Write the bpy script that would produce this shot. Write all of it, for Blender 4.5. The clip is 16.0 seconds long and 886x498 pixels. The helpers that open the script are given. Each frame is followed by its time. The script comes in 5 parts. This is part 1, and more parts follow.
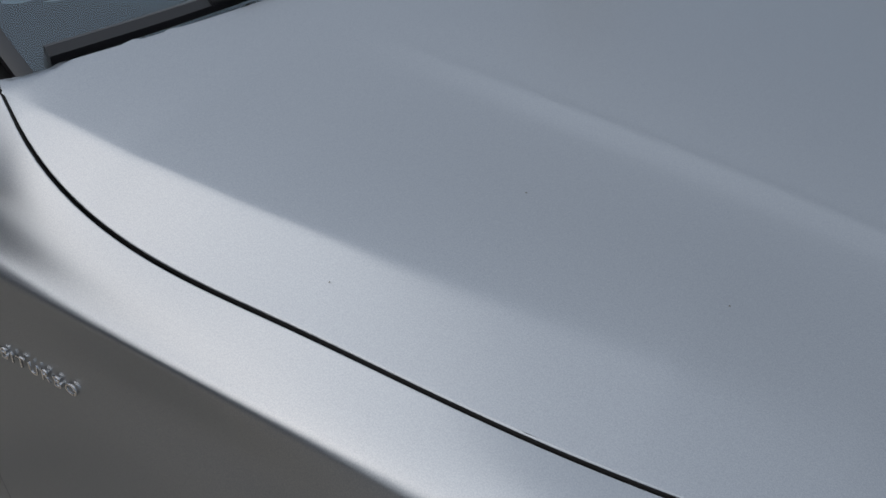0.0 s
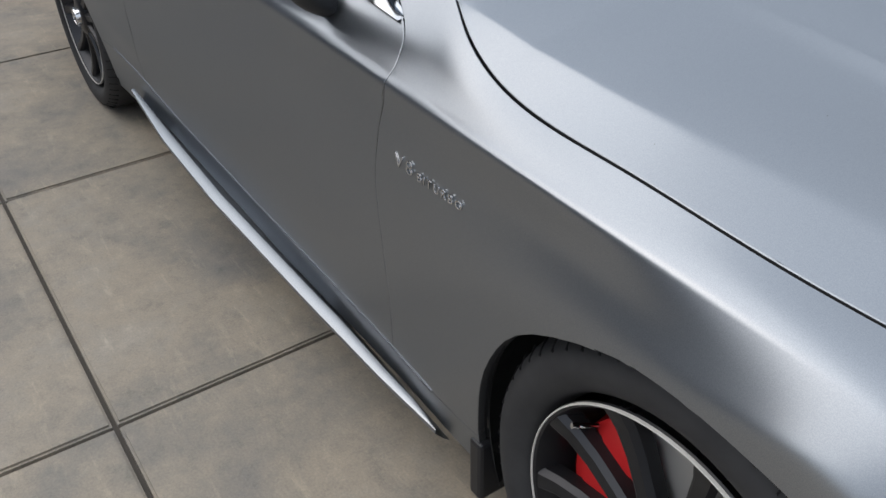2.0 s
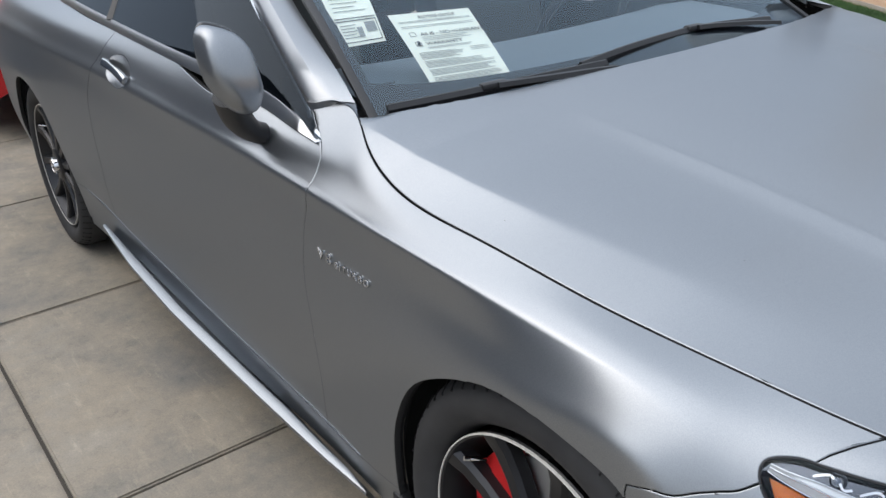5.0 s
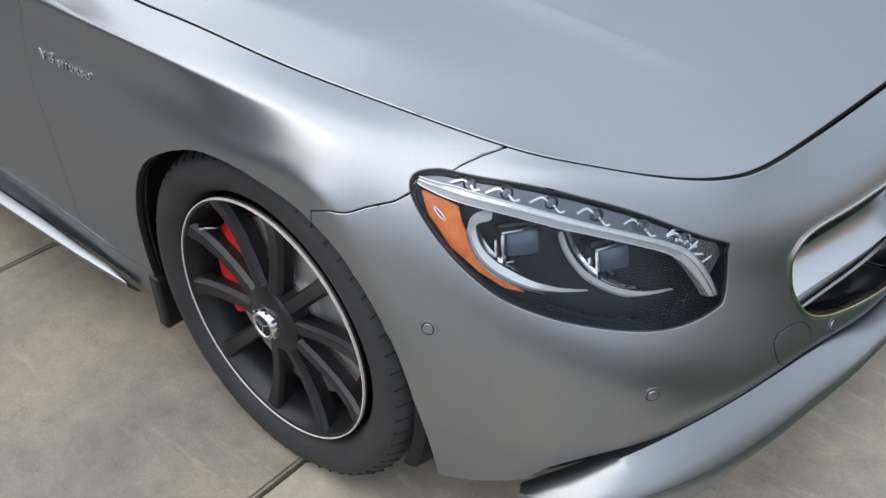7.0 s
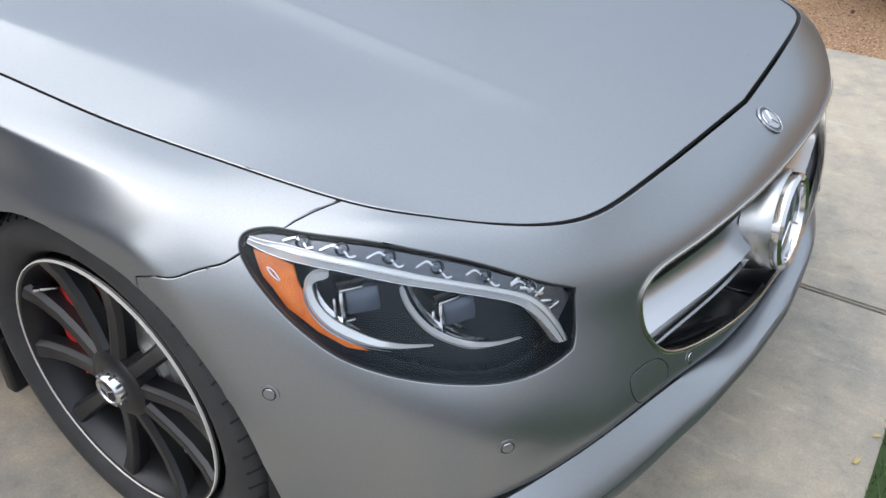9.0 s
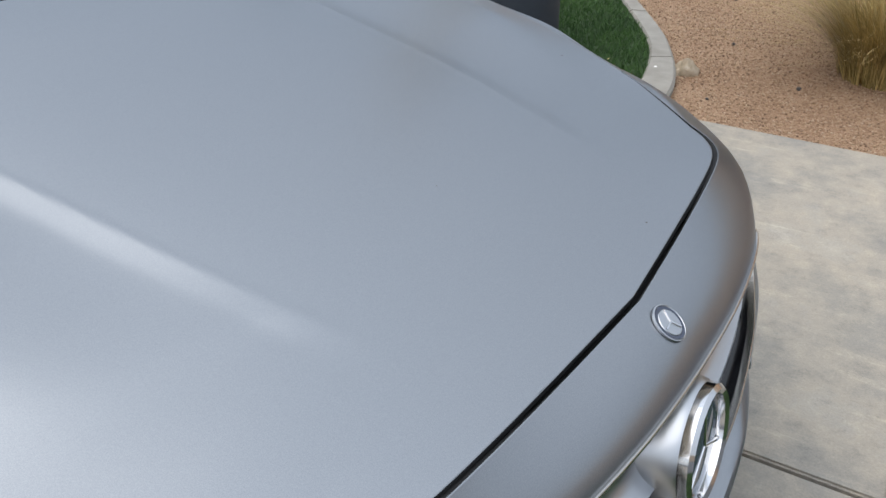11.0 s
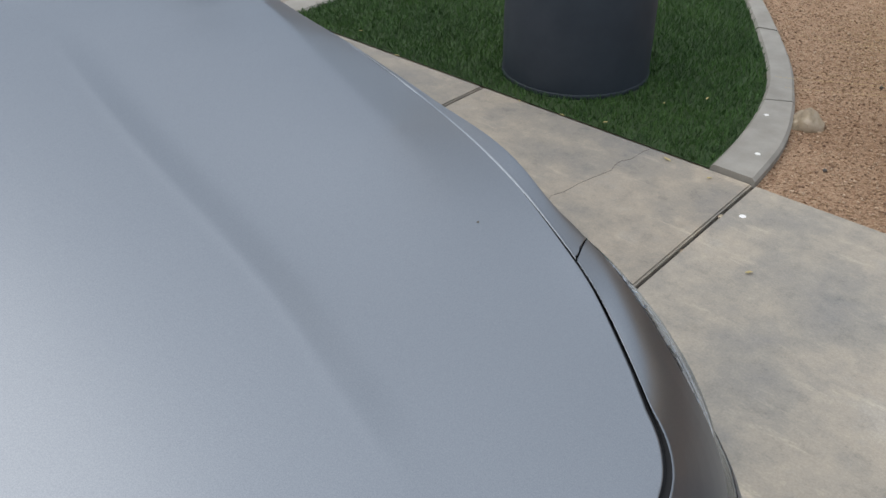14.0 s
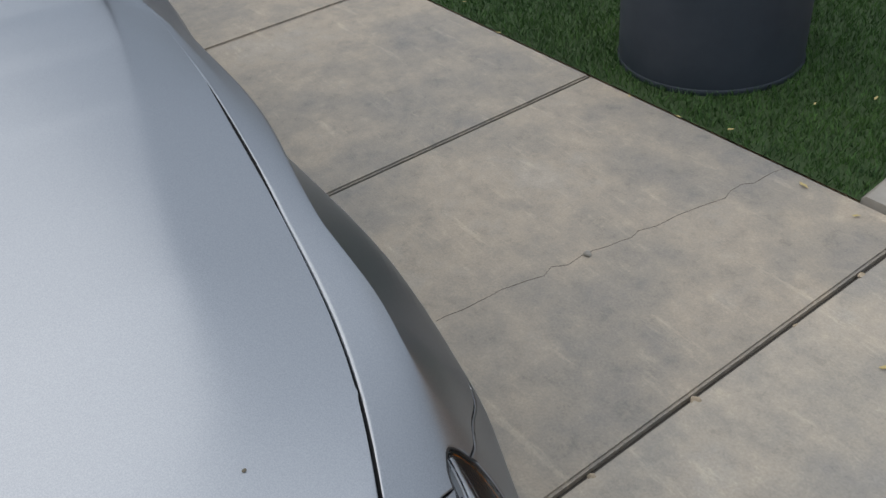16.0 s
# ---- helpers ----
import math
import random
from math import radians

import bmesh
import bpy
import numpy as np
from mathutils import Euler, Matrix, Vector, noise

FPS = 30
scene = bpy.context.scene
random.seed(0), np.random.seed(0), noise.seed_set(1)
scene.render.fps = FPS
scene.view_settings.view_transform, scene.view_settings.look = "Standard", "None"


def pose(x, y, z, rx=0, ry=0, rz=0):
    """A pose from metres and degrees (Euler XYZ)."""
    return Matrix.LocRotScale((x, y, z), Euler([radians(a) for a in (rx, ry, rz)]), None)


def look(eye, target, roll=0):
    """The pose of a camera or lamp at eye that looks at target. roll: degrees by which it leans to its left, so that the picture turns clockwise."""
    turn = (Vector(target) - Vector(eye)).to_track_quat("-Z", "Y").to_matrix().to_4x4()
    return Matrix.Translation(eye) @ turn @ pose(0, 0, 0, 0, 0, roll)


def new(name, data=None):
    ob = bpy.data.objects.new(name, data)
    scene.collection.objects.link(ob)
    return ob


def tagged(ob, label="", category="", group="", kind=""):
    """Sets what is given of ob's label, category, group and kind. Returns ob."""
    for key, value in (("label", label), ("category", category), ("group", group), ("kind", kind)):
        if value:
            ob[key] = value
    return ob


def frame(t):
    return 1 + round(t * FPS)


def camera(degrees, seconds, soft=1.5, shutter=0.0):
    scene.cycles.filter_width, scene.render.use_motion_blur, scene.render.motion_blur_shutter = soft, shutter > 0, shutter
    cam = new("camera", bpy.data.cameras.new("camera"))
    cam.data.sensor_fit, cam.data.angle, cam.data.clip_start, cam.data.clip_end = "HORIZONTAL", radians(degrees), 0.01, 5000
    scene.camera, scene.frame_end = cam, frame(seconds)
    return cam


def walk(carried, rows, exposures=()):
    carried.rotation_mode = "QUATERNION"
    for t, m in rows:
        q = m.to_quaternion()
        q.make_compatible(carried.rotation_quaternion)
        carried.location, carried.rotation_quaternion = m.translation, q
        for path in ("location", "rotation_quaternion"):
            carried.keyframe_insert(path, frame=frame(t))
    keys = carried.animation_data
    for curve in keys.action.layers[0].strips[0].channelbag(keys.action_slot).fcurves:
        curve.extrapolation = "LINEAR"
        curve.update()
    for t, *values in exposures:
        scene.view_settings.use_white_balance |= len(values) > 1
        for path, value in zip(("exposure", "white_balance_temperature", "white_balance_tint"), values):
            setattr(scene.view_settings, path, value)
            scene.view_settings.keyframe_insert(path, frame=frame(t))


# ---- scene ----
cam = camera(54.5, 16.0)
PATH = [
    (0, (0.204, -1.274, 1.365), (-0.626, 0.132, 0.21), 1.3),
    (0.5, (0.286, -1.292, 1.377), (-0.567, 0.106, 0.229), 0.4),
    (1, (0.427, -1.253, 1.368), (-0.615, -0.025, 0.184), -1.4),
    (1.5, (0.456, -1.36, 1.365), (-0.822, -0.34, 0.214), -2.5),
    (2, (0.457, -1.544, 1.376), (-0.936, -0.626, 0.274), -1.3),
    (2.5, (0.533, -1.59, 1.403), (-0.874, -0.572, 0.411), -1.9),
    (3, (0.607, -1.585, 1.409), (-0.826, -0.583, 0.437), -2.0),
    (5.3, (0.874, -1.625, 1.42), (-0.619, -0.565, 0.614), -3.2),
    (5.5, (0.956, -1.609, 1.411), (-0.54, -0.558, 0.6), -3.4),
    (6, (1.08, -1.623, 1.404), (-0.374, -0.602, 0.486), -4.4),
    (6.5, (1.1, -1.636, 1.381), (-0.151, -0.515, 0.295), -3.3),
    (7, (1.078, -1.638, 1.375), (-0.01, -0.402, 0.241), -1.3),
    (7.5, (1.117, -1.628, 1.386), (0.152, -0.292, 0.252), 0.0),
    (8, (1.165, -1.613, 1.399), (0.227, -0.262, 0.261), -0.2),
    (8.5, (1.186, -1.593, 1.406), (0.224, -0.256, 0.271), -0.5),
    (9, (1.115, -1.505, 1.398), (0.173, -0.142, 0.278), -0.4),
    (9.2, (1.085, -1.474, 1.402), (0.207, -0.059, 0.294), 0.6),
    (11.5, (1.03, -0.85, 1.431), (0.09, 0.612, 0.441), -0.8),
    (12, (0.932, -0.731, 1.442), (-0.078, 0.719, 0.507), 2.0),
    (12.5, (1.027, -0.508, 1.423), (-0.108, 0.831, 0.464), -0.3),
    (13, (1.072, -0.361, 1.427), (-0.1, 0.856, 0.356), -0.8),
    (13.5, (0.927, -0.158, 1.405), (-0.229, 1.038, 0.294), -0.3),
    (14, (0.929, -0.036, 1.42), (-0.213, 1.162, 0.297), -0.5),
    (14.5, (1.005, 0.158, 1.395), (-0.168, 1.307, 0.254), -1.2),
    (15, (0.961, 0.329, 1.357), (-0.297, 1.305, 0.146), -3.6),
    (15.5, (0.809, 0.521, 1.379), (-0.455, 1.46, 0.147), -2.6),
    (16, (0.78, 0.614, 1.354), (-0.587, 1.424, 0.14), -6.8),
]
walk(cam, [(t, look(eye, target, roll)) for t, eye, target, roll in PATH],
     [(0, 0.24), (1, 0.28), (2, 0.62), (3, 0.80), (5.5, 0.86), (7.0, 0.97), (8, 1.04), (9, 1.10), (11.5, 0.62), (13, 0.50), (16, 0.35)])

from mathutils.geometry import delaunay_2d_cdt

# ---- light ----
world = bpy.data.worlds.new("sky")
scene.world = world
world.use_nodes = True
wn = world.node_tree.nodes
sky = wn.new("ShaderNodeTexSky")
sky.sky_type, sky.sun_disc = "NISHITA", False
sky.sun_elevation, sky.sun_rotation = radians(52), radians(216)
sky.air_density, sky.dust_density, sky.ozone_density = 1.0, 4.0, 1.0
# a veil of cloud, half as bright at the skyline as overhead
way = wn.new("ShaderNodeTexCoord")
apart = wn.new("ShaderNodeSeparateXYZ")
rise = wn.new("ShaderNodeMapRange")
veil = wn.new("ShaderNodeMix")
veil.data_type = "RGBA"
veil.inputs[6].default_value, veil.inputs[7].default_value = (3.1, 3.4, 3.8, 1), (5.9, 6.5, 7.3, 1)
cover = wn.new("ShaderNodeMix")
cover.data_type = "RGBA"
cover.inputs["Factor"].default_value = 0.8
wl = world.node_tree.links
wl.new(way.outputs["Generated"], apart.inputs[0])
wl.new(apart.outputs["Z"], rise.inputs["Value"])
wl.new(rise.outputs["Result"], veil.inputs["Factor"])
wl.new(sky.outputs[0], cover.inputs[6])
sunward = wn.new("ShaderNodeVectorMath")
sunward.operation = "DOT_PRODUCT"
sunward.inputs[1].default_value = (-0.36, -0.50, 0.79)
glow = wn.new("ShaderNodeMapRange")
glow.inputs["From Min"].default_value, glow.inputs["To Min"].default_value, glow.inputs["To Max"].default_value = -0.3, 0.93, 1.27
lit = wn.new("ShaderNodeVectorMath")
lit.operation = "SCALE"
wl.new(way.outputs["Generated"], sunward.inputs[0])
wl.new(sunward.outputs["Value"], glow.inputs["Value"])
wl.new(veil.outputs[2], lit.inputs[0])
wl.new(glow.outputs["Result"], lit.inputs["Scale"])
wl.new(lit.outputs[0], cover.inputs[7])
wl.new(cover.outputs[2], wn["Background"].inputs[0])
wn["Background"].inputs[1].default_value = 0.13
sun = new("sun", bpy.data.lights.new("sun", "SUN"))
sun.data.energy, sun.data.angle, sun.data.color = 0.95, radians(90), (1.0, 0.95, 0.88)
sun.matrix_world = look((0, 0, 0), (0.36, 0.50, -0.79))


# ---- materials ----
def material(name, colour, rough=0.5, metal=0.0, **more):
    m = bpy.data.materials.new(name)
    m.use_nodes = True
    b = m.node_tree.nodes["Principled BSDF"]
    b.inputs["Base Color"].default_value = (*colour, 1)
    b.inputs["Roughness"].default_value, b.inputs["Metallic"].default_value = rough, metal
    for key, value in more.items():
        b.inputs[key.replace("_", " ")].default_value = value
    return m


def node(m, kind, **values):
    n = m.node_tree.nodes.new(kind)
    for key, value in values.items():
        n.inputs[key].default_value = value
    return n


def link(m, a, b):
    m.node_tree.links.new(a, b)


def bsdf(m):
    return m.node_tree.nodes["Principled BSDF"]


def place(m):
    return m.node_tree.nodes.new("ShaderNodeTexCoord").outputs["Object"]


def mottle(m, stops, scale, detail=6.0, rough=0.6, where=None):
    """A colour ramp over noise; returns the ramp's colour."""
    n = node(m, "ShaderNodeTexNoise", Scale=scale, Detail=detail, Roughness=rough)
    link(m, where or place(m), n.inputs["Vector"])
    r = m.node_tree.nodes.new("ShaderNodeValToRGB")
    while len(r.color_ramp.elements) < len(stops):
        r.color_ramp.elements.new(0.5)
    for e, (at, c) in zip(r.color_ramp.elements, stops):
        e.position, e.color = at, (*c, 1)
    link(m, n.outputs["Fac"], r.inputs["Fac"])
    return r.outputs["Color"]


def mixed(m, a, b, how="MULTIPLY", fac=1.0):
    x = m.node_tree.nodes.new("ShaderNodeMix")
    x.data_type, x.blend_type = "RGBA", how
    x.inputs["Factor"].default_value = fac
    for s, k in ((a, 6), (b, 7)):
        if isinstance(s, tuple):
            x.inputs[k].default_value = (*s, 1)
        else:
            link(m, s, x.inputs[k])
    return x.outputs[2]


def bumped(m, scale, strength, distance, detail=6.0, where=None):
    n = node(m, "ShaderNodeTexNoise", Scale=scale, Detail=detail)
    link(m, where or place(m), n.inputs["Vector"])
    b = node(m, "ShaderNodeBump", Strength=strength, Distance=distance)
    link(m, n.outputs["Fac"], b.inputs["Height"])
    link(m, b.outputs["Normal"], bsdf(m).inputs["Normal"])
    return b


def paint_material():
    m = material("matte_grey_paint", (0.30, 0.312, 0.33), 0.31, 0.9)
    c = mottle(m, ((0.35, (0.275, 0.288, 0.306)), (0.65, (0.325, 0.338, 0.356))), 800, 2.0)
    link(m, c, bsdf(m).inputs["Base Color"])
    r = node(m, "ShaderNodeMapRange", **{"To Min": 0.28, "To Max": 0.34})
    n = node(m, "ShaderNodeTexNoise", Scale=3.0, Detail=5.0)
    link(m, place(m), n.inputs["Vector"])
    link(m, n.outputs["Fac"], r.inputs["Value"])
    link(m, r.outputs["Result"], bsdf(m).inputs["Roughness"])
    bsdf(m).inputs["Specular Tint"].default_value = (0.72, 0.76, 0.81, 1)
    bumped(m, 1500, 0.06, 0.0004, 2.0)
    return m


def concrete_material(name, gain, warm):
    """Trowelled concrete: beige and grey clouds, blotches, sand grain and pale scuffs."""
    m = material(name, (0.36, 0.32, 0.27), 0.85)
    g = lambda r, gr, b: (r * gain * warm, gr * gain, b * gain / warm)
    a = mottle(m, ((0.34, g(.27, .262, .248)), (0.47, g(.35, .325, .282)), (0.55, g(.425, .38, .315)), (0.62, g(.415, .383, .33)), (0.72, g(.50, .455, .395))), 1.9, 10.0, 0.68)
    b = mottle(m, ((0.36, (0.84, 0.86, 0.89)), (0.5, (0.98, 0.97, 0.955)), (0.64, (1.06, 1.03, 0.985))), 0.75, 9.0, 0.74)
    c = mottle(m, ((0.32, (0.70, 0.72, 0.74)), (0.46, (0.96, 0.96, 0.96)), (0.55, (1.02, 1.01, 1)), (0.68, (1.22, 1.20, 1.15))), 13.0, 10.0, 0.82)
    d = mottle(m, ((0.32, (0.89, 0.89, 0.89)), (0.68, (1.06, 1.06, 1.06))), 170.0, 3.0)
    turn = node(m, "ShaderNodeMapping", Rotation=(0, 0, 0.55), Scale=(1.2, 7.0, 1.0))
    link(m, place(m), turn.inputs["Vector"])
    e = mottle(m, ((0.57, (1, 1, 1)), (0.66, (1.24, 1.22, 1.18))), 2.6, 8.0, 0.72, turn.outputs["Vector"])
    link(m, mixed(m, mixed(m, mixed(m, mixed(m, a, b), c), d), e), bsdf(m).inputs["Base Color"])
    bumped(m, 160, 0.35, 0.002)
    return m


def gravel_material():
    m = material("gravel", (0.5, 0.36, 0.25), 0.95)
    v = node(m, "ShaderNodeTexVoronoi", Scale=130.0)
    link(m, place(m), v.inputs["Vector"])
    h = m.node_tree.nodes.new("ShaderNodeValToRGB")
    for e, (at, c) in zip(h.color_ramp.elements, ((0.0, (0.27, 0.155, 0.088)), (1.0, (0.52, 0.36, 0.23)))):
        e.position, e.color = at, (*c, 1)
    link(m, v.outputs["Color"], h.inputs["Fac"])
    a = mottle(m, ((0.3, (0.75, 0.70, 0.66)), (0.7, (1.0, 1.0, 1.0))), 1.4, 5.0)
    link(m, mixed(m, h.outputs["Color"], a), bsdf(m).inputs["Base Color"])
    b = node(m, "ShaderNodeBump", Strength=0.9, Distance=0.008)
    link(m, v.outputs["Distance"], b.inputs["Height"])
    link(m, b.outputs["Normal"], bsdf(m).inputs["Normal"])
    return m


PAINT = paint_material()
# one concrete at three gains: front row palest, left row in between
CONCRETE = concrete_material("concrete", 0.69, 1.04)
PALECONCRETE = concrete_material("pale_concrete", 0.88, 1.01)
WARMCONCRETE = concrete_material("mid_concrete", 0.79, 1.03)
GRAVEL = gravel_material()
# ground past the slabs: unknown surface, its grey added for the bumper's reflections
OUTER_GROUND = material("outer_ground_grey", (0.10, 0.10, 0.105), 0.9)
link(OUTER_GROUND, mottle(OUTER_GROUND, ((0.3, (0.075, 0.077, 0.082)), (0.7, (0.13, 0.13, 0.135))), 3.0, 8.0), bsdf(OUTER_GROUND).inputs["Base Color"])
bumped(OUTER_GROUND, 120, 0.5, 0.004)
KERB = material("kerb_concrete", (0.45, 0.42, 0.38), 0.85)
link(KERB, mottle(KERB, ((0.3, (0.235, 0.217, 0.187)), (0.7, (0.325, 0.303, 0.265))), 9.0, 8.0), bsdf(KERB).inputs["Base Color"])
bumped(KERB, 140, 0.3, 0.002)
SOIL = material("joint_soil", (0.075, 0.065, 0.055), 1.0)
TURF = material("turf_base", (0.03, 0.055, 0.016), 1.0)
PEBBLE = material("dark_pebble", (0.08, 0.07, 0.065), 0.8)
BLADE = material("grass_blades", (0.045, 0.13, 0.025), 0.6)
CHROME = material("chrome", (0.66, 0.66, 0.67), 0.10, 1.0)
NICKEL = material("brushed_nickel", (0.60, 0.57, 0.53), 0.22, 1.0)
SMOKE = material("lamp_bezel", (0.13, 0.14, 0.16), 0.22, 0.8)
SATIN = material("satin_silver", (0.50, 0.51, 0.53), 0.28, 1.0)
BLACK = material("black_plastic", (0.012, 0.012, 0.014), 0.45)
GLOSSBLACK = material("gloss_black", (0.006, 0.006, 0.008), 0.12)
# near-black for undersides, and for shade put into gaps and grooves
VOID = material("underside_and_shade_black", (0.006, 0.006, 0.007), 0.9)
RUBBER = material("tyre_rubber", (0.022, 0.022, 0.024), 0.72)
link(RUBBER, mottle(RUBBER, ((0.3, (0.017, 0.017, 0.019)), (0.7, (0.030, 0.030, 0.032))), 14.0, 5.0), bsdf(RUBBER).inputs["Base Color"])
RIM = material("black_alloy", (0.030, 0.030, 0.033), 0.34, 0.6)
CALIPER = material("red_caliper", (0.55, 0.018, 0.02), 0.35)
DISC = material("brake_disc", (0.55, 0.54, 0.53), 0.42, 0.7)
RUST = material("rusty_disc_edge", (0.20, 0.085, 0.03), 0.8)
PEDESTAL = material("pedestal_paint", (0.030, 0.036, 0.048), 0.6)
link(PEDESTAL, mottle(PEDESTAL, ((0.3, (0.012, 0.019, 0.029)), (0.5, (0.019, 0.027, 0.038)), (0.7, (0.027, 0.035, 0.047))), 5.0, 8.0), bsdf(PEDESTAL).inputs["Base Color"])
WHITE = material("white_paint", (0.80, 0.79, 0.77), 0.5)
PAPER = material("paper", (0.96, 0.95, 0.85), 0.8)
INK = material("ink", (0.03, 0.03, 0.035), 0.8)
PALEINK = material("pale_ink", (0.30, 0.31, 0.31), 0.8)
RED = material("red_paint", (0.45, 0.01, 0.015), 0.25)
STUCCO = material("stucco", (0.42, 0.34, 0.26), 0.9)
bumped(STUCCO, 60, 0.4, 0.004)


def glass_material(name, tint, gloss=0.02, ior=1.5, sheen=(1, 1, 1)):
    m = bpy.data.materials.new(name)
    m.use_nodes = True
    t = m.node_tree.nodes
    t.remove(t["Principled BSDF"])
    a, b, x, f = (t.new(k) for k in ("ShaderNodeBsdfTransparent", "ShaderNodeBsdfGlossy", "ShaderNodeMixShader", "ShaderNodeFresnel"))
    a.inputs["Color"].default_value = (*tint, 1)
    b.inputs["Roughness"].default_value, b.inputs["Color"].default_value = gloss, (*sheen, 1)
    f.inputs["IOR"].default_value = ior
    link(m, f.outputs[0], x.inputs[0])
    link(m, a.outputs[0], x.inputs[1])
    link(m, b.outputs[0], x.inputs[2])
    link(m, x.outputs[0], t["Material Output"].inputs["Surface"])
    return m


GLASS = glass_material("window_glass", (0.93, 0.97, 0.98), 0.03, 1.68, (0.62, 0.76, 0.87))
DARKGLASS = glass_material("tinted_glass", (0.05, 0.06, 0.07), 0.02, 1.5, (0.35, 0.40, 0.46))
CLEAR = glass_material("lamp_glass", (0.97, 0.98, 0.99), 0.02, 1.33, (0.85, 0.93, 1.0))


# ---- building helpers ----
def thing(name, label, category, m=None, **tags):
    ob = new(name)
    ob.matrix_world = m or Matrix()
    return tagged(ob, label, category, **tags)


def mesh_object(name, verts, faces, mat, parent=None, label="", normals=None, smooth=True):
    me = bpy.data.meshes.new(name)
    me.from_pydata([tuple(map(float, v)) for v in verts], [], [tuple(map(int, f)) for f in faces])
    me.materials.append(mat)
    me.update()
    if smooth:
        me.shade_smooth()
    if normals is not None:
        me.normals_split_custom_set_from_vertices([tuple(map(float, n)) for n in normals])
    ob = new(name, me)
    if parent:
        ob.parent = parent
    return tagged(ob, label) if label else ob


def part(name, bm, mat, parent=None, label="", smooth=False):
    me = bpy.data.meshes.new(name)
    bmesh.ops.recalc_face_normals(bm, faces=bm.faces)
    bm.to_mesh(me)
    bm.free()
    me.materials.append(mat)
    if smooth:
        me.shade_smooth()
        me.set_sharp_from_angle(angle=radians(38))
    ob = new(name, me)
    if parent:
        ob.parent = parent
    return tagged(ob, label) if label else ob


def box_bm(size, at=(0, 0, 0), bevel=0.0, turn=None):
    bm = bmesh.new()
    bmesh.ops.create_cube(bm, size=1, matrix=Matrix.Translation(at) @ (turn or Matrix()) @ Matrix.Diagonal((*size, 1)))
    if bevel:
        bmesh.ops.bevel(bm, geom=bm.edges[:], offset=bevel, segments=2, affect="EDGES", profile=0.5)
    return bm


def lathe(profile, n=64, axis="z", closed=False, bm=None, m=None):
    """Turns (radius, height) points round an axis."""
    bm = bm or bmesh.new()
    rings = []
    for k in range(n):
        a = 2 * math.pi * k / n
        ring = []
        for r, h in profile:
            p = (r * math.cos(a), r * math.sin(a), h) if axis == "z" else (r * math.cos(a), h, r * math.sin(a))
            ring.append(bm.verts.new(m @ Vector(p) if m else p))
        rings.append(ring)
    c = len(profile)
    for k in range(n):
        a, b = rings[k], rings[(k + 1) % n]
        for j in range(c if closed else c - 1):
            bm.faces.new((a[j], a[(j + 1) % c], b[(j + 1) % c], b[j]))
    return bm


def sweep(points, section, closed=False, ups=None, bm=None, caps=True):
    """Sweeps a closed section of (side, up) pairs along points."""
    bm = bm or bmesh.new()
    pts = [Vector(p) for p in points]
    n, rings = len(pts), []
    for i, p in enumerate(pts):
        d = (pts[(i + 1) % n] - pts[i - 1]) if closed else pts[min(i + 1, n - 1)] - pts[max(i - 1, 0)]
        d.normalize()
        up = Vector(ups[i] if ups is not None else (0, 0, 1))
        side = d.cross(up).normalized()
        up = side.cross(d)
        rings.append([bm.verts.new(p + side * a + up * b) for a, b in section])
    c = len(section)
    for i in range(n if closed else n - 1):
        a, b = rings[i], rings[(i + 1) % n]
        for j in range(c):
            bm.faces.new((a[j], a[(j + 1) % c], b[(j + 1) % c], b[j]))
    if caps and not closed:
        bm.faces.new(rings[0])
        bm.faces.new(rings[-1][::-1])
    return bm


def circle(r, n=10, squash=1.0):
    return [(r * math.cos(2 * math.pi * k / n), squash * r * math.sin(2 * math.pi * k / n)) for k in range(n)]


def curve(points, n=8, closed=False):
    """A smooth line through points, n steps between each two."""
    p = [np.array(q, float) for q in points]
    m, out = len(p), []
    for i in range(m if closed else m - 1):
        a, b, c, d = (p[(i + k) % m] if closed else p[min(max(i + k, 0), m - 1)] for k in (-1, 0, 1, 2))
        for k in range(n):
            t = k / n
            out.append(.5 * (2 * b + (c - a) * t + (2 * a - 5 * b + 4 * c - d) * t * t + (3 * b - a - 3 * c + d) * t ** 3))
    if not closed:
        out.append(p[-1])
    return np.array(out)


def lofted(rows, bm=None):
    """A sheet through rows of points of equal length."""
    bm = bm or bmesh.new()
    g = [[bm.verts.new(tuple(map(float, p))) for p in row] for row in rows]
    for a, b in zip(g, g[1:]):
        for j in range(len(a) - 1):
            bm.faces.new((a[j], a[j + 1], b[j + 1], b[j]))
    return bm


def lettering(name, words, size, depth, mat, m, parent, bold=0.0, label=""):
    c = bpy.data.curves.new(name, "FONT")
    c.body, c.size, c.extrude, c.offset, c.resolution_u = words, size, depth, bold, 3
    tmp = new(name, c)
    me = bpy.data.meshes.new_from_object(tmp)
    bpy.data.objects.remove(tmp)
    me.materials.clear()
    me.materials.append(mat)
    ob = new(name, me)
    ob.parent, ob.matrix_local = parent, m
    return tagged(ob, label) if label else ob

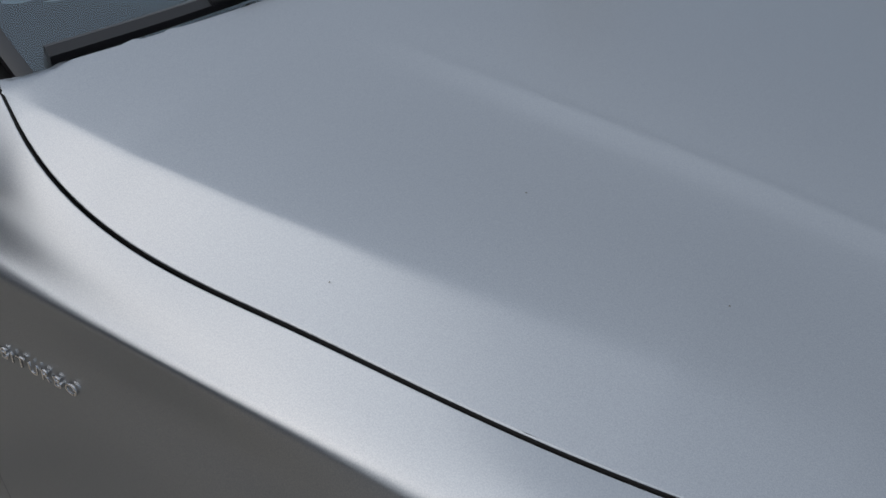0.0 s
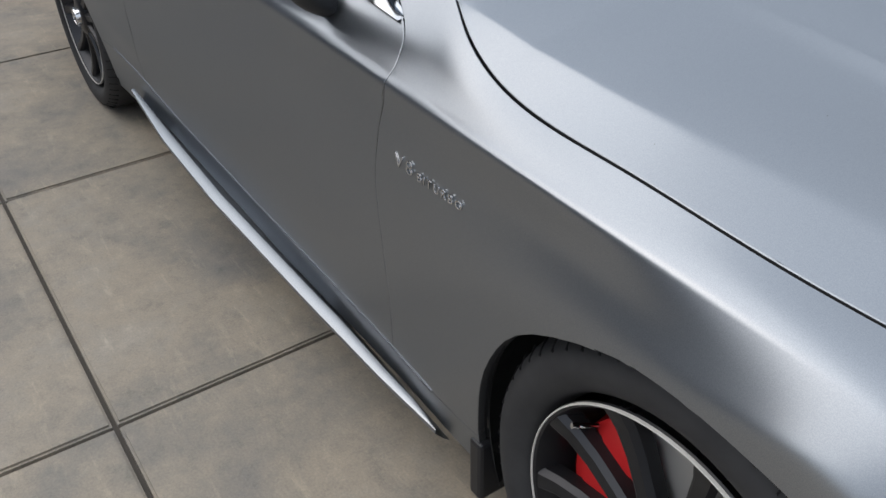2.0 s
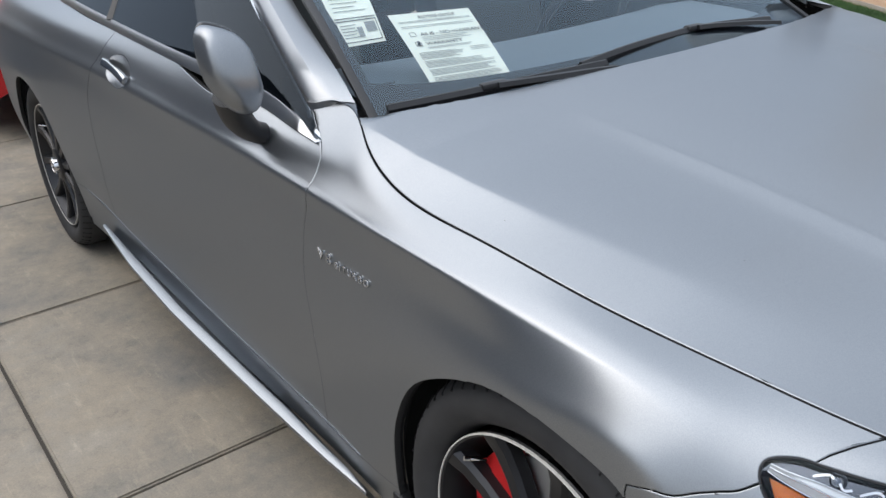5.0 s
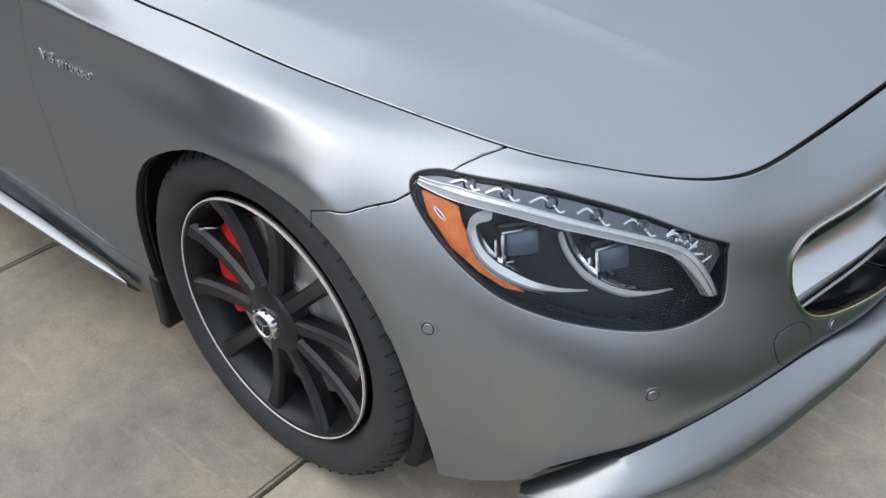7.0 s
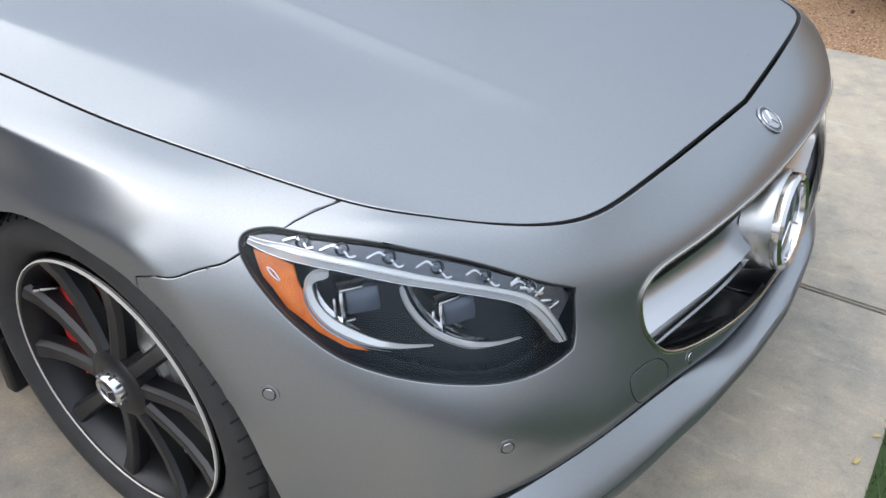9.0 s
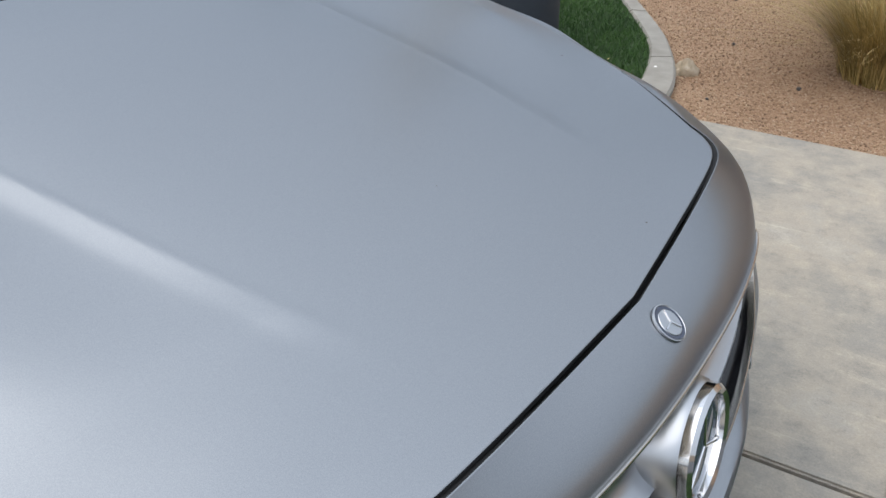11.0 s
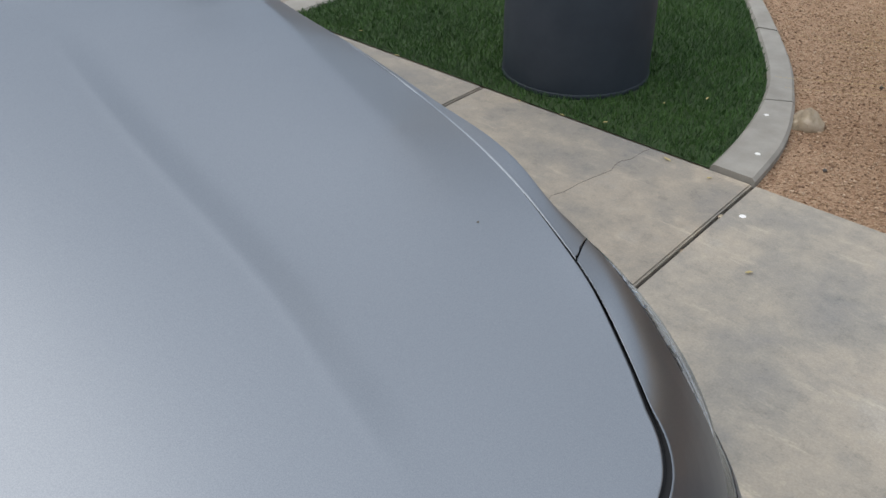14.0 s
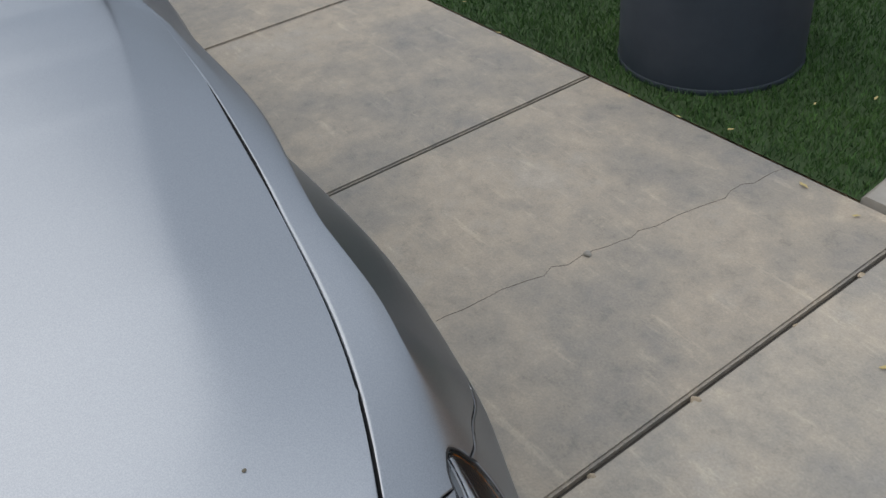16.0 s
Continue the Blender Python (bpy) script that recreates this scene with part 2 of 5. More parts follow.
# ---- body lines of one half of the car: stations run from the tail to the middle of the nose, y counts outwards ----
STX = (-3.75, -3.35, -2.945, -2.5, -2.0, -1.4, -0.95, -0.66, -0.45, -0.2, 0.05, 0.25)
EDGE = ((.68, 1.03), (.75, 1.05), (.80, 1.05), (.84, 1.035), (.858, 1.015), (.868, .99), (.862, .962), (.788, .985), (.851, .905), (.852, .876), (.830, .846), (.789, .817))
CROWN = ((.80, .98), (.86, 1.0), (.89, 1.0), (.905, .985), (.90, .965), (.897, .945), (.895, .928), (.872, .928), (.893, .888), (.894, .862), (.879, .834), (.846, .802))
SHOULDER = ((.87, .88), (.925, .90), (.945, .91), (.945, .90), (.932, .895), (.928, .882), (.924, .870), (.921, .856), (.922, .848), (.922, .835), (.914, .81), (.888, .773))
WAIST = ((.90, .76), (.945, .78), (.965, .78), (.955, .78), (.93, .78), (.918, .77), (.913, .76), (.909, .755), (.906, .752), (.905, .760), (.912, .765), (.908, .732))
FLANK = ((.90, .60), (.94, .60), (.962, .70), (.95, .60), (.93, .55), (.922, .55), (.92, .55), (.918, .55), (.924, .60), (.941, .66), (.948, .69), (.940, .645))
SILL = ((.88, .40), (.92, .40), (.94, .35), (.93, .385), (.92, .355), (.92, .325), (.92, .31), (.919, .297), (.918, .285), (.925, .33), (.935, .35), (.928, .35))
FOOT = ((.85, .28), (.88, .25), (.90, .20), (.90, .20), (.90, .20), (.90, .20), (.90, .20), (.90, .20), (.90, .19), (.90, .20), (.905, .20), (.905, .20))
NOSE = (
    ((.42, .745, .791), (.52, .69, .772), (.62, .612, .751), (.69, .53, .742), (.718, .42, .744), (.738, .2, .743), (.752, 0, .741)),
    ((.370, .835, .765), (.505, .755, .752), (.615, .668, .715), (.705, .578, .672), (.765, .45, .665), (.81, .2, .69), (.822, 0, .694)),
    ((.375, .885, .690), (.53, .805, .65), (.655, .695, .62), (.735, .58, .60), (.785, .452, .60), (.838, .2, .62), (.852, 0, .62)),
    ((.396, .911, .558), (.567, .828, .546), (.693, .718, .526), (.760, .592, .526), (.794, .456, .537), (.843, .2, .54), (.857, 0, .54)),
    ((.405, .908, .420), (.585, .825, .42), (.702, .724, .44), (.773, .598, .45), (.806, .448, .46), (.848, .2, .46), (.860, 0, .46)),
    ((.412, .895, .300), (.588, .812, .31), (.700, .714, .355), (.772, .580, .39), (.818, .415, .405), (.86, .2, .392), (.872, 0, .388)),
    ((.418, .880, .200), (.580, .798, .255), (.688, .702, .325), (.762, .568, .37), (.812, .405, .388), (.850, .2, .366), (.862, 0, .360)),
)


def nat_basis(knots, t):
    """Weights of a natural cubic spline: rows for t, columns for knots."""
    k, t = np.asarray(knots, float), np.atleast_1d(np.asarray(t, float))
    n, h = len(k), np.diff(k)
    a, d = np.eye(n), np.zeros((n, n))
    for i in range(1, n - 1):
        a[i, i - 1:i + 2] = h[i - 1], 2 * (h[i - 1] + h[i]), h[i]
        d[i, i - 1], d[i, i], d[i, i + 1] = 6 / h[i - 1], -6 / h[i - 1] - 6 / h[i], 6 / h[i]
    m = np.linalg.solve(a, d)
    i = np.clip(np.searchsorted(k, t) - 1, 0, n - 2)
    w, hh = (t - k[i]) / h[i], h[i]
    e = np.eye(n)
    return (1 - w)[:, None] * e[i] + w[:, None] * e[i + 1] + (hh ** 2 / 6)[:, None] * (((1 - w) ** 3 - (1 - w))[:, None] * m[i] + (w ** 3 - w)[:, None] * m[i + 1])


CTRL = np.array([[(x, *p) for x, p in zip(STX, row)] + list(nose) for row, nose in zip((EDGE, CROWN, SHOULDER, WAIST, FLANK, SILL, FOOT), NOSE)])
UK = np.r_[0, np.cumsum(np.linalg.norm(np.diff(CTRL, axis=1), axis=2).mean(0))]
VK = np.r_[0, np.cumsum(np.linalg.norm(np.diff(CTRL, axis=0), axis=2)[:, 5:].mean(1))]


def refine():
    """More lines where the body turns sharply: a station at the hood's rear corner, and a line on each side of the shoulder crease."""
    global CTRL, UK, VK
    u, i = 3.204, 8
    CTRL[1, 5:11, 1:] = (.899, .940), (.895, .919), (.867, .915), (.888, .880), (.889, .858), (.874, .8315)
    CTRL[3, 3:12, 1:] = (.955, .79), (.938, .785), (.926, .775), (.922, .768), (.920, .765), (.916, .768), (.923, .778), (.938, .768), (.929, .733)
    CTRL[4, 3:9, 1] = .955, .938, .930, .927, .926, .932
    CTRL[2, 9:12, 1:] = (.921, .839), (.908, .823), (.891, .784)
    CTRL[1, 10:12, 1:] = (.872, .838), (.846, .806)
    CTRL[4, 9:12, 1:] = (.948, .672), (.957, .697), (.944, .655)
    CTRL[2:4, 15:17, 0] -= ((.008, .006), (.010, .008))
    column = np.einsum("ni,jik->jk", nat_basis(UK, [u]), CTRL)
    column[0] = (-.562, .826, .946)
    column[1] = (-.560, .879, .901)
    CTRL, UK = np.insert(CTRL, i, column, axis=1), np.insert(UK, i, u)
    high, low = VK[2] - .016, VK[2] + .014
    smooth = [np.einsum("nj,jik->ik", nat_basis(VK, [v]), CTRL) for v in (high, low)]
    crisp = [CTRL[2] + (CTRL[k] - CTRL[2]) * f for k, f in ((1, .22), (3, .16))]
    w = np.interp(CTRL[2, :, 0], (-.7, -.45, -.2, .05, .25, .34), (1, .8, .55, .35, .15, 0))[:, None]
    CTRL = np.insert(CTRL, 3, smooth[1] * (1 - w) + crisp[1] * w, axis=0)
    CTRL = np.insert(CTRL, 2, smooth[0] * (1 - w) + crisp[0] * w, axis=0)
    VK = np.insert(np.insert(VK, 3, low), 2, high)


VSILL = float(VK[5])
refine()


def skin(u, v):
    """Places on the body's skin."""
    u, v = np.broadcast_arrays(np.atleast_1d(u), np.atleast_1d(v))
    return np.einsum("ni,nj,jik->nk", nat_basis(UK, u), nat_basis(VK, v), CTRL)


def skin_normal(u, v):
    """Outward normals of the skin."""
    e = 1e-3
    n = np.cross(skin(np.add(u, e), v) - skin(np.add(u, -e), v), skin(u, np.add(v, e)) - skin(u, np.add(v, -e)))
    n = n / np.linalg.norm(n, axis=1)[:, None]
    return n


# ---- the car's shells ----
def inside(poly, p):
    """Which of the points lie in a polygon."""
    p = np.asarray(p, float)
    hit = np.zeros(len(p), bool)
    for (x0, y0), (x1, y1) in zip(poly, np.roll(poly, -1, 0)):
        if y0 != y1:
            hit ^= ((y0 > p[:, 1]) != (y1 > p[:, 1])) & (p[:, 0] < (x1 - x0) * (p[:, 1] - y0) / (y1 - y0) + x0)
    return hit


def shell(P, N, tris, gap=0.0008, depth=0.016, whole=()):
    """A panel with rolled edges from a sheet of triangles; edges whose ends are both in whole stay as they are. Gives verts, normals, faces."""
    P, N, tris = P.copy(), N.copy(), np.array(tris)
    fn = np.cross(P[tris[:, 1]] - P[tris[:, 0]], P[tris[:, 2]] - P[tris[:, 0]])
    flip = (fn * N[tris[:, 0]]).sum(1) < 0
    tris[flip] = tris[flip][:, ::-1]
    owner = {}
    for t in tris:
        for a, b, c in ((t[0], t[1], t[2]), (t[1], t[2], t[0]), (t[2], t[0], t[1])):
            owner[(a, b)] = c
    rim = [(a, b) for (a, b) in owner if (b, a) not in owner and not (a in whole and b in whole)]
    inward = {}
    for a, b in rim:
        d = P[b] - P[a]
        w = np.cross(N[a], d)
        w /= np.linalg.norm(w) + 1e-12
        for k in (a, b):
            inward[k] = inward.get(k, 0) + w
    ring1, ring2, verts, norms = {}, {}, list(P), list(N)
    for k, w in inward.items():
        w = w / (np.linalg.norm(w) + 1e-12)
        base = P[k].copy()
        verts[k] = base + w * (gap + 0.0018)
        ring1[k] = len(verts)
        verts.append(base + w * (gap + 0.0003) - N[k] * 0.0018)
        norms.append((N[k] - w) / 1.4142)
        ring2[k] = len(verts)
        verts.append(base + w * gap - N[k] * depth)
        norms.append(-w)
    faces = [tuple(t) for t in tris]
    for a, b in rim:
        faces += [(b, a, ring1[a], ring1[b]), (ring1[b], ring1[a], ring2[a], ring2[b])]
    return np.array(verts), np.array(norms), faces


LEFT_X = (-.65, -.4, -.15, .1, .28, .43, .65)
LEFT_EDGE = ((.0554, .0626, .0399, .0304, .0292, .0033, .0007), (.0095, .008, .0045, .0009, -.0105, -.0141, -.0042))
LEFT_CREASE = ((.052, .037, .0178, -.0291, -.0084, .0227, .0439), (.0037, .0028, -.0041, -.0177, -.0197, -.0205, .0012))
LEFT_FLANK = ((.066, .060, .045, .0234, .0087, .0115, .0149), (.0098, .0, -.0093, -.0156, -.0197, -.0125, -.0009))


def leftward(P):
    """The body's left half stands a little further out: how far, by the hood's edge, the shoulder and the flank."""
    P = np.array(P, float)
    flat = P.reshape(-1, 3)
    x = flat[:, 0]
    below = np.clip(flat[:, 2] - np.interp(x, CTRL[0, :16, 0], CTRL[0, :16, 2]), -.2, 0)
    upper, lower = np.clip((below + .05) / .05, 0, 1), np.clip((below + .14) / .09, 0, 1)
    upper, lower = upper * upper, lower * lower * (3 - 2 * lower)
    basis, share = nat_basis(LEFT_X, np.clip(x, -.72, .72)), np.clip(flat[:, 1] / .8, 0, 1)
    for axis, e, c, f in zip((1, 2), LEFT_EDGE, LEFT_CREASE, LEFT_FLANK):
        e, c, f = basis @ np.array(e), basis @ np.array(c), basis @ np.array(f)
        flat[:, axis] += np.where(below > -.05, c + (e - c) * upper, f + (c - f) * lower) * share
    y, z = flat[:, 1], flat[:, 2]
    flat[:, 0] += .028 * np.clip(y / .4, 0, 1) * np.clip((x - .4) / .25, 0, 1) * np.clip((.75 - z) / .07, 0, 1)
    return flat.reshape(P.shape)


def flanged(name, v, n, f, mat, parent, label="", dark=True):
    """A painted panel whose inner flanges are darkened to put shade into the gaps."""
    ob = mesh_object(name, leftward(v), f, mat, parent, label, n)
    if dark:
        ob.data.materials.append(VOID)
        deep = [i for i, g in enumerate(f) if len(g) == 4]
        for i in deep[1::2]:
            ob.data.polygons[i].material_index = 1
    return ob


def uv_at(x, z, u0, v0):
    """Where the skin's side has that x and z."""
    u, v = u0, v0
    for _ in range(25):
        p, e = skin(u, v)[0], 1e-4
        ju, jv = (skin(u + e, v)[0] - p) / e, (skin(u, v + e)[0] - p) / e
        s = np.linalg.lstsq(np.array([[ju[0], jv[0]], [ju[2], jv[2]]]), np.array([x - p[0], z - p[2]]), rcond=None)[0]
        u, v = u + float(np.clip(s[0], -.1, .1)), v + float(np.clip(s[1], -.08, .08))
        v = min(max(v, -.02), VK[-1] + .12)
    return u, v


def u_of_x(x):
    return float(np.interp(x, STX, UK[:len(STX)]))


UMAX, VMAX = float(UK[-1]), float(VK[-1])
U_HOOD = 3.128
ARCH_F = [(-.398, .262), (-.390, .33), (-.357, .475), (-.270, .608), (-.109, .695), (.022, .716), (.141, .702), (.208, .675), (.272, .619), (.338, .503), (.372, .366), (.388, .262), (.392, .18)]
ARCH_R = [(-2.945 + .385 * math.cos(radians(a)), .352 + .375 * math.sin(radians(a))) for a in range(196, -17, -14)]
arch_front = np.array([uv_at(x, z, 4.0 if x > .25 else u_of_x(x), .36 if z > .4 else .5) for x, z in curve(ARCH_F, 4)])
arch_rear = np.array([uv_at(x, z, u_of_x(x), .4 if z > .5 else .52) for x, z in curve(ARCH_R, 3)])
DOOR_F = curve([(2.93, -.01), (3.01, .032), (3.085, .065), (3.110, .094), (3.118, .144), (3.085, .24), (3.070, .30), (3.086, .368), (3.100, .45), (3.089, VSILL + .001)], 6)
DOOR_R = curve([(1.862, -.01), (1.813, .088), (1.704, .193), (1.668, .279), (1.672, .362), (1.655, .46), (1.643, VSILL + .001)], 6)
LAMP = np.vstack([curve([(4.680, .084), (4.556, .0755), (4.423, .0725), (4.31, .0645), (4.219, .061), (4.185, .068), (4.163, .086), (4.174, .108), (4.227, .134), (4.283, .158), (4.340, .180), (4.408, .194), (4.49, .196), (4.572, .192), (4.637, .181), (4.658, .163), (4.680, .084)], 5)[:-1]])
GRILLE = np.vstack([curve([(UMAX + .01, .116), (5.13, .114), (5.046, .110), (4.951, .104), (4.845, .101), (4.805, .13), (4.800, .17), (4.817, .245), (4.863, .345), (4.957, .42), (5.11, .475), (5.20, .495), (UMAX + .01, .50)], 5)])
INTAKE = curve([(4.325, .66), (4.345, .615), (4.39, .57), (4.45, .542), (4.52, .548), (4.60, .573), (4.72, .586), (4.85, .598), (5.0, .608), (5.13, .611), (UMAX + .01, .612)], 5)
CUP = np.array([(1.985 + .095 * math.cos(a), .112 + .046 * math.sin(a)) for a in np.linspace(0, 2 * math.pi, 33)[:-1]])
SEAM_A = curve([(4.209, -.01), (4.219, .061)], 4)
SEAM_B = curve([(4.174, .1085), (4.143, .135), (4.103, .167), (4.068, .207), (4.028, .278), (4.0, .326), (3.979, .349)], 4)


def half_skin():
    """Triangles of half the skin, cut along its seams, with a panel's name for each."""
    pts, edges = [], []

    def line(uv, closed=False):
        k = len(pts)
        uv = [(min(max(u, 0), UMAX), min(max(v, 0), VMAX)) for u, v in uv]
        pts.extend(uv)
        edges.extend((k + i, k + i + 1) for i in range(len(uv) - 1))
        if closed:
            edges.append((k + len(uv) - 1, k))

    nu, nv = 250, 46
    us, vs = np.linspace(0, UMAX, nu), np.linspace(0, VMAX, nv)
    line([(u, 0) for u in us] + [(UMAX, v) for v in vs[1:]] + [(u, VMAX) for u in us[::-1][1:]] + [(0, v) for v in vs[::-1][1:-1]], True)
    line([p for p in INTAKE if p[1] < VMAX])
    for c in (DOOR_F, DOOR_R, SEAM_A, SEAM_B, arch_front, arch_rear):
        line(c)
    line(LAMP, True)
    line(CUP, True)
    line(GRILLE)
    line([(u, VSILL) for u in np.linspace(1.0, 3.45, 110)])
    pts.extend((u, v) for u in us[1:-1] for v in vs[1:-1])
    vo, _, fo, *_ = delaunay_2d_cdt([Vector(p) for p in pts], edges, [], 0, 1e-5)
    uv = np.array([tuple(p) for p in vo])
    tris = np.array([tuple(f) for f in fo])
    mid = uv[tris].mean(1)
    af = np.vstack([arch_front, [(4.16, .9), (3.3, .9)]])
    ar = np.vstack([arch_rear, [(1.3, .9), (.3, .9)]])
    u, v = mid.T
    ahead = u > np.select([v < .0605, v < .109], [np.interp(v, SEAM_A[:, 1], SEAM_A[:, 0]), 4.215], np.interp(v, SEAM_B[:, 1], SEAM_B[:, 0]))
    tests = [
        ((3.2 < u) & (u < 4.3) & inside(af, mid) | (.2 < u) & (u < 1.5) & inside(ar, mid), "hole"),
        ((u > 4.30) & (v > np.interp(u, INTAKE[:, 0], INTAKE[:, 1])), "intake"),
        (inside(CUP, mid), "cup"),
        (inside(LAMP, mid), "lamp"), (inside(GRILLE, mid), "grille"), (ahead, "bumper"),
        ((v > VSILL) & (1.0 < u) & (u < 3.5), "sill"),
        (u > np.interp(v, DOOR_F[:, 1], DOOR_F[:, 0]), "fender"), (u > np.interp(v, DOOR_R[:, 1], DOOR_R[:, 0]), "door")]
    names = np.select([t for t, _ in tests], [n for _, n in tests], "quarter")
    return uv, tris, names


SKIN_UV, SKIN_TRIS, SKIN_NAMES = half_skin()
SKIN_P, SKIN_N = skin(SKIN_UV[:, 0], SKIN_UV[:, 1]), skin_normal(SKIN_UV[:, 0], SKIN_UV[:, 1])


def sub_sheet(tris):
    used, back = np.unique(tris, return_inverse=True)
    return used, back.reshape(-1, 3)


def panel(name, which, side, mat, parent, label="", gap=0.0008, depth=0.016):
    used, tris = sub_sheet(SKIN_TRIS[SKIN_NAMES == which])
    v, n, f = shell(SKIN_P[used], SKIN_N[used], tris, gap, depth)
    m = np.array((1, side, 1))
    return flanged(name, v * m, n * m, [g[::side] for g in f], mat, parent, label)


car = thing("car", "matte grey two-door coupe parked on concrete slabs", "car")
for side in (-1, 1):
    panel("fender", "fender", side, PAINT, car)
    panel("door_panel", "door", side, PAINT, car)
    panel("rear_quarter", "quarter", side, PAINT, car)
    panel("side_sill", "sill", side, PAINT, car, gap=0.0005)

    used, tris = sub_sheet(SKIN_TRIS[SKIN_NAMES == "intake"])
    mesh_object("intake_trim", leftward((SKIN_P[used] - SKIN_N[used] * .013) * (1, side, 1)), [tuple(t) for t in tris], GLOSSBLACK, car, "gloss black intake trim")

# the bumper is one piece from side to side
used, tris = sub_sheet(SKIN_TRIS[SKIN_NAMES == "bumper"])
mid = set(np.where(SKIN_UV[used][:, 0] > UMAX - 1e-4)[0])
bv, bn, bf = shell(SKIN_P[used], SKIN_N[used], tris, whole=mid)
flip3 = np.array((1, -1, 1))
count = len(bv)
link_to = {i: i if i in mid else count + i for i in range(count)}
for i in mid:
    bv[i][1] = 0
    bn[i][1] = 0
flanged("front_bumper", np.vstack([bv * flip3, bv]), np.vstack([bn * flip3, bn]), [tuple(f)[::-1] for f in bf] + [tuple(link_to[i] for i in f) for f in bf], PAINT, car)


# hood
gap_line = skin(np.linspace(U_HOOD, UMAX, 150), np.zeros(150))
gap_line = gap_line[gap_line[:, 1] >= 0]
gap_line[-1, 1] = 0


def hood_mid(x):
    return np.interp(x, (-.65, -.5, -.35, -.2, -.05, .1, .26, .42, .52, .62, .69, .76), (1.021, 1.0, .976, .949, .9225, .8945, .8635, .829, .804, .776, .7565, .7385))


def outer_crease(x):
    return (nat_basis((-.62, -.45, -.28, -.1, .08, .215, .35, .5, .7), np.ravel(x)) @ np.array((.800, .789, .772, .745, .713, .69, .660, .615, .50))).reshape(np.shape(x))


def hood_height(x, y):
    x, a = np.asarray(x, float), np.abs(y)
    foot = (nat_basis((-.4, -.03, .31, .66), np.ravel(np.clip(x, -.7, .75))) @ np.array((.445, .405, .372, .315))).reshape(np.shape(x))
    fade = np.clip((.66 - x) / .5, 0, 1)
    fade = fade * fade * (3 - 2 * fade)
    ease = .006
    t = (np.logaddexp(0, (foot + .034 - a) / ease) - np.logaddexp(0, (foot - a) / ease)) * ease / .034
    broad = .0095 * (1 / (1 + np.exp((a - .40) / .07)) - 1) * np.clip((x + .62) / .3, 0, 1) * fade
    rise = .0048 * np.clip((x + .42) / .25, 0, 1) * fade
    ridge = rise * .16 * np.exp(-((a - foot + .006) / .009) ** 2)
    line = outer_crease(x)
    round_off = np.interp(x, (-.6, -.45, -.2, .1, .42, .62, .69), (.05, .058, .049, .042, .049, .048, .037))
    lift = np.interp(x, (-.62, -.45, -.2, .1, .25, .42), (0, .005, .014, .017, .011, 0))

    def inner(b):
        ramp = np.clip((b - .42) / np.maximum(line - .42, .05), 0, 1)
        return hood_mid(x) - round_off * (b / .85) ** 2 + rise * (t - 1) + broad + ridge + lift * ramp * ramp * (3 - 2 * ramp)

    # from the outer crease the hood falls straight to its edge
    gap_y, gap_z = np.interp(x, gap_line[:, 0], gap_line[:, 1]), np.interp(x, gap_line[:, 0], gap_line[:, 2])
    top = inner(line)
    strip = top + (gap_z - top) * (a - line) / np.maximum(gap_y - line, .03)
    z, soft = inner(a), np.interp(x, (-.6, .0, .3), (.0009, .0009, .0016))
    creased = -soft * np.logaddexp(-z / soft, -np.clip(strip, z - .1, z + .1) / soft)
    k = np.clip((.56 - x) / .3, 0, 1)
    return z + (creased - z) * k * k * (3 - 2 * k)


rear_y = np.linspace(-.765, .765, 60)
outline = np.vstack([gap_line * flip3, gap_line[::-1][1:]])
rear = np.stack([-.505 - .128 * (np.abs(rear_y) / .778) ** 2.2, rear_y, 0 * rear_y], 1)[::-1]
ring = np.vstack([outline, rear])[:, :2]
ring[:, 0] -= .006 * np.clip((ring[:, 0] - .58) / .1, 0, 1)
edge_ids = [(i, (i + 1) % len(ring)) for i in range(len(ring))]
gx, gy = np.meshgrid(np.linspace(-.64, .75, 110), np.linspace(-.88, .88, 210), indexing="ij")
flat = np.column_stack([gx.ravel(), gy.ravel()])
clear = ((flat[:, None, :] - ring[None]) ** 2).sum(2).min(1) > 5e-5
clear &= np.abs(np.abs(flat[:, 1]) - outer_crease(flat[:, 0])) > .018
grid = [tuple(p) for p in flat[inside(ring, flat) & clear]]
# close rows of points along the two outer creases
creases, start = [], len(ring)
for side in (-1, 1):
    for off in (-.014, -.009, -.005, -.0025, 0, .0025, .005, .009, .014):
        row = [(x, side * (float(outer_crease(x)) + off)) for x in np.linspace(-.615, .56, 120)]
        row = [p for p, k in zip(row, inside(ring, np.array(row))) if k and ((ring - p) ** 2).sum(1).min() > 4e-5]
        edge_ids += [(start + len(creases) + i, start + len(creases) + i + 1) for i in range(len(row) - 1)]
        creases += row
vo, _, fo, *_ = delaunay_2d_cdt([Vector(p) for p in list(map(tuple, ring)) + creases + grid], edge_ids, [], 1, 1e-5)
hv = np.array([tuple(p) for p in vo])
gaps = np.vstack([gap_line * flip3, gap_line])
miss = gaps[:, 2] - hood_height(gaps[:, 0], gaps[:, 1])


def hood_z(x, y):
    """The hood's height, brought onto the body's line at its edge."""
    x, y = np.atleast_1d(x), np.atleast_1d(y)
    d2 = (gaps[None, :, 0] - x[:, None]) ** 2 + (gaps[None, :, 1] - y[:, None]) ** 2
    w = 1 / (d2 + 4e-5) ** 1.5
    return hood_height(x, y) + (w * miss).sum(1) / w.sum(1) * np.exp(-np.sqrt(d2.min(1)) / .05)


